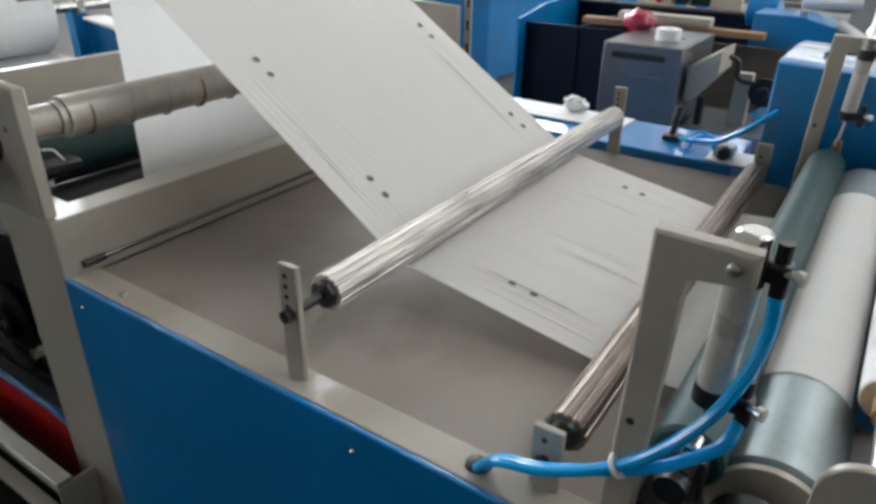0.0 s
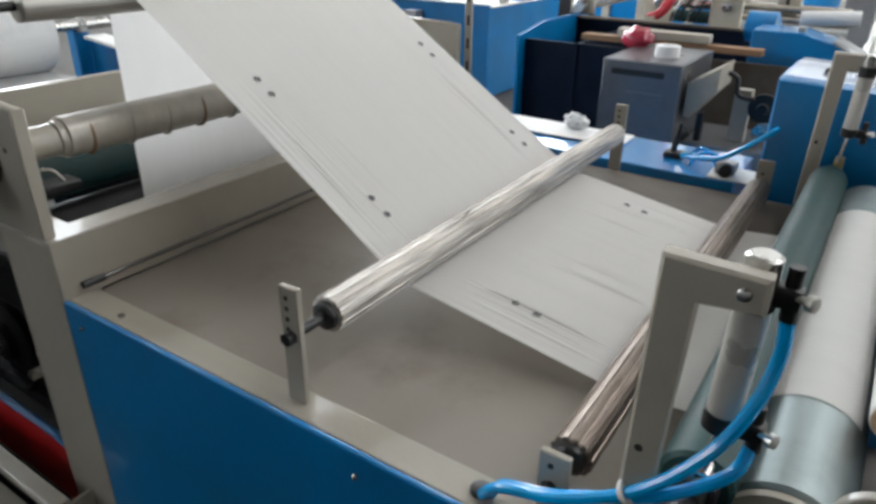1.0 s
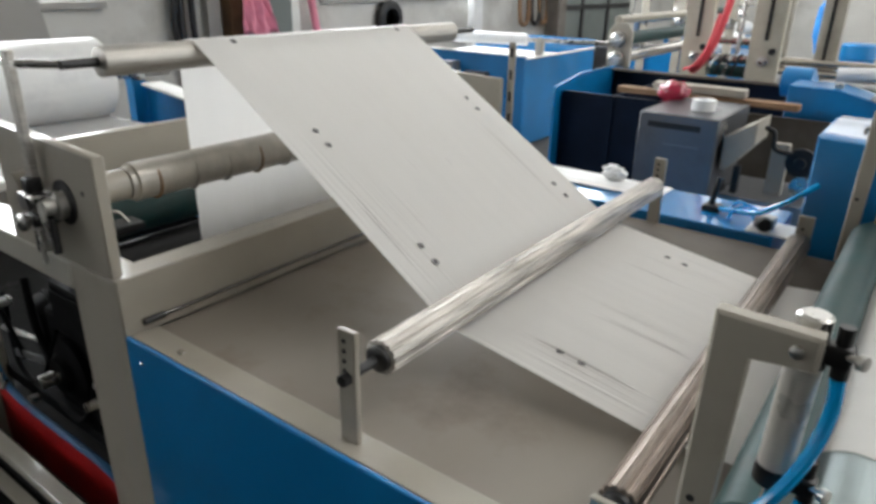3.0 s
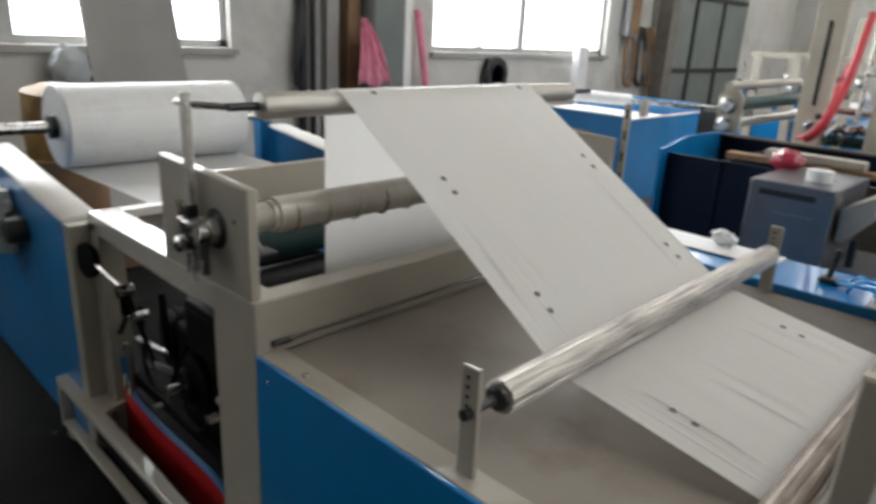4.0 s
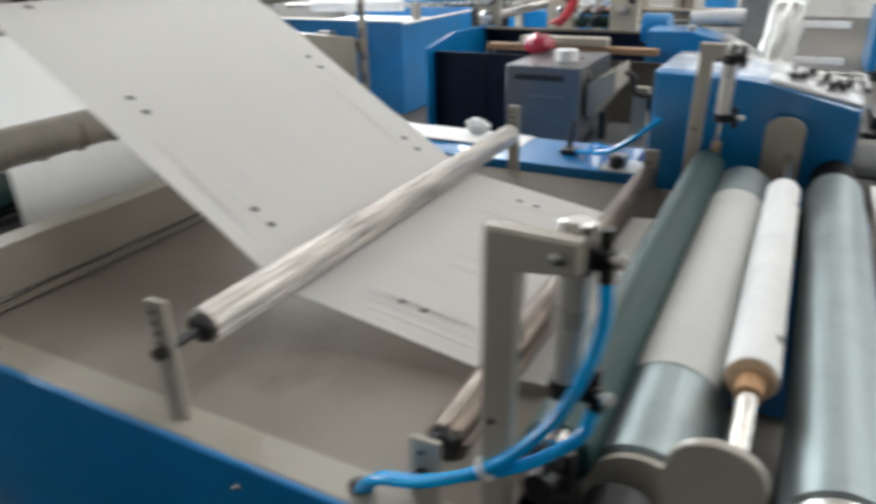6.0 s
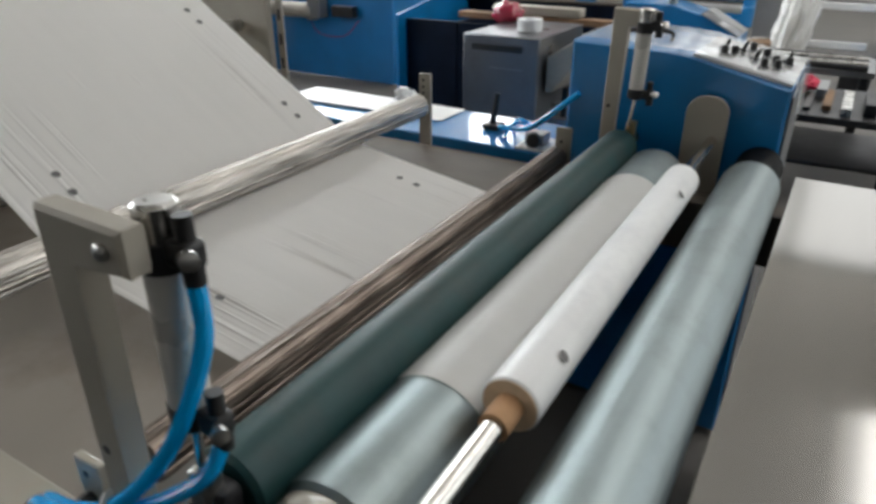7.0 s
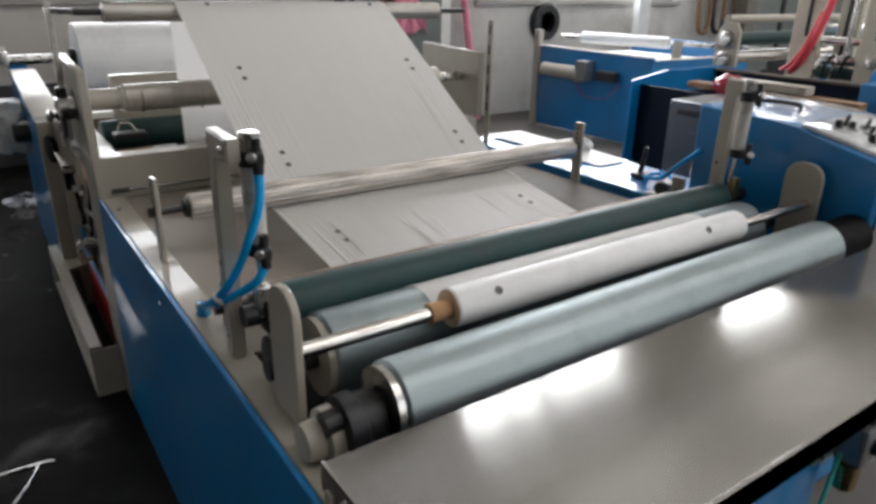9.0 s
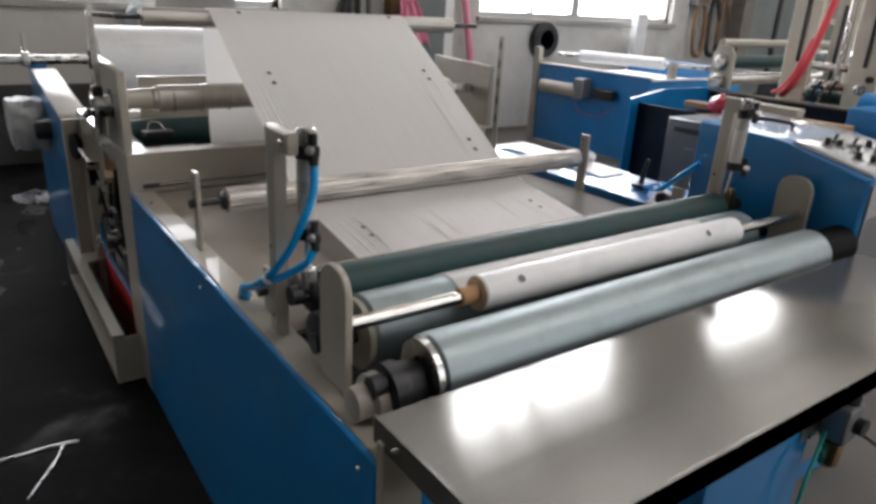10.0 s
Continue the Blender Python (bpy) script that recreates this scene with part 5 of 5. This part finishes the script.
part("top_strip", plate([(1.215, 0.893), (1.02, 0.993), (1.023, 0.999), (1.218, 0.899)], "y", 3.59, 3.91, 0), GREYSTEEL, c2)
part("white_roll", lathe((0.80, 3.95, 1.07), (1, 0.15, 0.05), [(0, 0.02), (0, 0.04), (0.3, 0.04), (0.3, 0.02)], n=24), FILM_ROLL, c2, "white film roll")
part("hinge", box(0.84, 0.88, 3.62, 3.66, 1.031, 1.06, 0.006), STEEL, c2)
fr2 = thing("far_roller_frame", (0.2, 6.0, 0), "beige frame with chrome rollers in the next row", "machine")
for x in (-0.55, 0.05, 0.42):
    part("mast", box(x, x + 0.16, 5.6, 5.66, 0.0, 2.4, 0.006), BEIGE_FAR, fr2)
    part("mast_slot", box(x + 0.06, x + 0.085, 5.59, 5.601, 1.0, 1.6, 0.002), DARK, fr2)
for z, m in ((0.98, CHROME), (0.9, CHROME), (0.84, FILM_ROLL)):
    part("roller", rod((0.0, 5.5, z), (0.95, 5.58, z - 0.02), 0.035, n=20), m, fr2)
bc = thing("blue_barrel", (0.2, 11.0, 0), "tall blue plastic barrel on the floor", "barrel")
part("barrel", lathe((0.2, 11.0, 0.0), (0, 0, 1), [(0, 0.2), (0.02, 0.23), (0.28, 0.24), (0.3, 0.225), (0.55, 0.225), (0.57, 0.24), (0.75, 0.23), (0.78, 0.2)], n=28), BLUE, bc)


def far_machine(x, y):
    """A whole film machine in a farther row."""
    m = thing("far_film_machine", (x, y, 0), "blue and beige film machine in a farther row", "machine", "film machines in the far rows")
    part("base", box(x - 0.8, x + 0.6, y, y + 1.3, 0.02, 0.72, 0.01), BLUE, m)
    for dx in (-0.7, -0.25, 0.35):
        part("mast", box(x + dx, x + dx + 0.1, y - 0.04, y, 0.1, 1.5 if dx < 0 else 1.9, 0.006), BEIGE_FAR, m)
        part("bearing", lathe((x + dx + 0.05, y - 0.04, 1.1), (0, -1, 0), [(0, 0.06), (0.02, 0.06), (0.03, 0.03)], n=20), STEEL, m)
    for dx, z, r, mm in ((-0.65, 1.1, 0.04, CHROME), (-0.2, 1.1, 0.05, RUBBER), (0.0, 0.95, 0.045, CHROME), (0.4, 1.3, 0.03, CHROME), (0.2, 0.84, 0.09, FILM_ROLL)):
        part("roller", rod((x + dx, y - 0.01, z), (x + dx, y + 1.3, z), r, n=20), mm, m)
    part("cross_bar", box(x - 0.75, x + 0.5, y - 0.02, y + 0.04, 1.44, 1.5, 0.005), BEIGE_FAR, m)
    part("air_hose", sweep([(x - 0.1, y - 0.08, 0.8), (x + 0.1, y - 0.1, 1.0), (x + 0.2, y - 0.06, 1.4)], 0.02), PINKRED, m, "red air hose")
    part("foot_rail", box(x - 0.8, x + 0.6, y - 0.08, y - 0.001, 0.0, 0.1, 0.005), DARK, m)
    return m


far_machine(-1.3, 8.2)
far_machine(-1.9, 11.2)
far_machine(2.9, 8.6)
gb3 = thing("white_cabinet", (0.8, 9.6, 0), "pale grey cabinet by the lit gate", "cabinet")
part("body", box(0.62, 0.95, 9.3, 9.7, 0.0, 0.95, 0.01), GREYSTEEL, gb3)
part("frame", box(1.0, 1.9, 9.6, 9.66, 0.0, 0.08, 0.004), WHITE, gb3)
part("frame", box(1.0, 1.09, 9.6, 9.66, 0.081, 1.3, 0.004), WHITE, gb3)
part("frame", box(1.091, 1.9, 9.6, 9.66, 0.45, 0.53, 0.004), WHITE, gb3)
fb = thing("film_bundle", (1.15, 8.0, 0), "loose bundle of glossy white film on the floor", "film bundle")
bm = bmesh.new()
bmesh.ops.create_cube(bm, size=2.0)
bmesh.ops.subdivide_edges(bm, edges=bm.edges[:], cuts=13, use_grid_fill=True)
for v in bm.verts:
    c = v.co.lerp(v.co.normalized() * 1.25, 0.5)
    n_ = 0.35 * noise.noise(c * 2.1) + 0.12 * noise.noise(c * 6)
    v.co = Vector((1.18 + 0.15 * c.x * (1 + n_) + 0.05 * c.z, 8.0 + 0.2 * c.y * (1 + n_), 0.49 + 0.42 * c.z * (1 + 0.15 * n_)))
part("film", bm, WHITE, fb)
bh = thing("blue_overall", (0.05, 6.9, 1.0), "bright blue work coat hanging on a stand", "coat")
bm = bmesh.new()
bmesh.ops.create_icosphere(bm, subdivisions=4, radius=1.0)
for v in bm.verts:
    n_ = 0.3 * noise.noise(v.co * 2.2)
    v.co = Vector((0.28 + 0.11 * v.co.x * (1 + n_), 7.0 + 0.08 * v.co.y, 1.18 + 0.30 * v.co.z * (1 + 0.5 * n_)))
part("coat", bm, material("blue_cloth", (0.02, 0.22, 0.6), 0.85, vary=0.15, bump=0.4), bh)
part("stand", rod((0.30, 7.02, 0.0), (0.28, 7.02, 1.0), 0.02, n=12), DARK, bh)
cart = thing("scrap_cart", (1.6, 4.4, 0), "low dark cart loaded with offcuts and tools", "cart")
part("deck", box(1.40, 2.1, 3.9, 4.7, 0.44, 0.48, 0.006), DARK, cart)
for x in (1.48, 2.02):
    for y in (3.98, 4.62):
        part("leg", box(x - 0.02, x + 0.02, y - 0.02, y + 0.02, 0.08, 0.439, 0.004), DARK, cart)
        part("wheel", lathe((x - 0.015, y, 0.06), (1, 0, 0), [(0, 0.03), (0, 0.06), (0.03, 0.06), (0.03, 0.03)], n=20), BLACK, cart)
part("lower_deck", box(1.42, 2.08, 3.92, 4.68, 0.2, 0.22, 0.004), DARK, cart)
rc = thing("red_cloth", (1.48, 4.5, 0.48), "crumpled red cloth on the cart", "cloth")
bm = bmesh.new()
bmesh.ops.create_icosphere(bm, subdivisions=4, radius=1.0)
for v in bm.verts:
    n_ = 0.5 * noise.noise(v.co * 2.4)
    v.co = Vector((1.50 + 0.09 * v.co.x * (1 + n_), 4.5 + 0.12 * v.co.y * (1 + n_), 0.53 + 0.05 * v.co.z * (1 + n_)))
part("cloth", bm, material("red_cloth", (0.5, 0.03, 0.07), 0.85, vary=0.2, bump=0.4), rc)
for k, (x, y, l, m) in enumerate(((1.58, 4.0, 0.4, DARK), (1.68, 4.05, 0.45, BROWN), (1.78, 3.95, 0.5, STEEL), (1.64, 4.35, 0.3, GREYSTEEL), (1.9, 4.0, 0.4, DARK))):
    rd = thing("metal_offcut", (x, y, 0.48), "short metal offcut lying on the cart", "offcut", "offcuts on the cart")
    part("bar", box(x - 0.02 - 0.006 * k, x + 0.02, y, y + l, 0.481, 0.50 + 0.012 * k, 0.004), m, rd)
bench = thing("work_bench", (1.1, 5.3, 0), "steel bench with pipes and green cloth", "bench")
part("top", box(0.95, 1.9, 5.0, 5.6, 0.50, 0.54, 0.006), GREYSTEEL, bench)
for x in (1.0, 1.85):
    part("leg", box(x - 0.025, x + 0.025, 5.1, 5.15, 0.0, 0.499, 0.004), DARK, bench)
    part("leg", box(x - 0.025, x + 0.025, 5.5, 5.55, 0.0, 0.499, 0.004), DARK, bench)
for k in range(5):
    pp = thing("steel_pipe", (1.4, 5.2, 0.55), "long steel pipe lying on the bench", "pipe", "pipes on the bench")
    part("pipe", rod((1.15, 5.05 + 0.1 * k, 0.561), (1.85, 5.0 + 0.1 * k + 0.05 * (k % 2), 0.561), 0.02, n=12), STEEL if k % 2 else DARK, pp)
for a, b, r in (((0.98, 4.95, 0.016), (1.62, 4.72, 0.016), 0.015), ((0.9, 5.05, 0.02), (1.5, 4.8, 0.02), 0.019), ((1.15, 4.7, 0.012), (1.75, 4.62, 0.012), 0.011)):
    fp = thing("floor_pipe", (a[0], a[1], 0), "thin dull steel pipe lying on the floor", "pipe", "pipes on the floor")
    part("pipe", rod(a, b, r, n=12), DULLALU, fp)
for k, (x, y, w, d, h, m) in enumerate(((0.92, 6.0, 0.14, 0.3, 0.06, DARK), (1.2, 6.3, 0.3, 0.18, 0.09, BROWN), (1.55, 6.1, 0.22, 0.2, 0.12, DARK), (1.0, 7.2, 0.35, 0.2, 0.16, GREYBOARD), (1.7, 7.0, 0.25, 0.3, 0.2, DARK), (0.7, 7.9, 0.3, 0.3, 0.25, BROWN))):
    sb2 = thing("scrap_box", (x, y, 0), "low dirty box of scrap on the floor", "box", "scrap boxes on the floor")
    part("body", box(x, x + w, y, y + d, 0.0, h, 0.012), m, sb2)
    part("scrap", sweep([(x + 0.02, y + 0.04, h + 0.008), (x + w * 0.5, y + d * 0.5, h + 0.03), (x + w - 0.02, y + d - 0.04, h + 0.008)], 0.009), STEEL if k % 2 else DARK, sb2)
gcl = thing("green_cloth", (1.05, 5.2, 0.54), "dark green folded cloth on the bench", "cloth")
part("cloth", box(0.97, 1.12, 5.04, 5.35, 0.541, 0.60, 0.02), material("green_cloth", (0.02, 0.16, 0.09), 0.85, vary=0.25, bump=0.4), gcl)

# bits lying on the near floor
st = thing("bent_rod", (0.2, -0.4, 0), "thin bent bright metal rod on the floor", "rod")
part("rod", sweep([(0.155, -0.52, 0.006), (0.158, -0.42, 0.008), (0.162, -0.32, 0.008), (0.17, -0.28, 0.006)], 0.004), STEEL, st)
part("rod", sweep([(0.165, -0.325, 0.006), (0.25, -0.36, 0.006), (0.40, -0.45, 0.006)], 0.004), STEEL, st)
rng = random.Random(4)
for k, (x, y, big) in enumerate(((-3.05, -0.09, 0.14), (-2.72, -0.12, 0.09), (-1.34, -0.43, 0.05), (-1.95, -0.28, 0.015), (-2.1, -0.42, 0.02), (-1.3, -0.13, 0.012))):
    sp = thing("film_scrap", (x, y, 0), "dirty crumpled film scrap on the dark floor", "scrap", "scraps on the floor")
    bm = bmesh.new()
    rows_ = []
    for i in range(13):
        rows_.append([])
        for j in range(13):
            u, w = (i - 6) / 6, (j - 6) / 6
            u, w = u * math.sqrt(1 - w * w / 2), w * math.sqrt(1 - u * u / 2)
            grow = 1 + 0.3 * noise.noise((u * 1.4 + k * 5, w * 1.4, 0))
            rows_[-1].append(bm.verts.new((x + big * 1.5 * u * grow, y + big * w * grow * (1 - 0.4 * abs(u)), 0.006 + 0.28 * big * max(-0.01, noise.noise((u * 2.6, w * 2.6, k * 3.1))))))
    for a, b in zip(rows_, rows_[1:]):
        for j in range(12):
            bm.faces.new((a[j], a[j + 1], b[j + 1], b[j]))
    part("sheet", bm, SCRAP if big < 0.1 else PALEFILM, sp)


def puddle(x, y, rx, ry, seed, mat=PUDDLE, label="shiny wet patch on the dark floor"):
    """A flat wet patch with an uneven outline."""
    bm = bmesh.new()
    rim = []
    for k in range(48):
        a = 2 * math.pi * k / 48
        r = 1 + 0.55 * noise.noise((2 * math.cos(a), 2 * math.sin(a), seed)) + 0.25 * noise.noise((6 * math.cos(a), 6 * math.sin(a), seed))
        rim.append((x + rx * r * math.cos(a), y + ry * r * math.sin(a)))
    top = bm.faces.new([bm.verts.new((u, v, 0.0065)) for u, v in rim])
    bmesh.ops.triangulate(bm, faces=[top])
    return tagged(finish("puddle", bm, mat), label, "puddle", "wet patches on the floor", "structure")


for x, y, rx, ry, seed in ((-3.3, -0.28, 0.28, 0.12, 2.0), (-2.35, -0.2, 0.16, 0.05, 3.0), (-3.7, -0.5, 0.2, 0.14, 4.0), (-1.75, -0.42, 0.09, 0.05, 5.0)):
    puddle(x, y, rx, ry, seed)
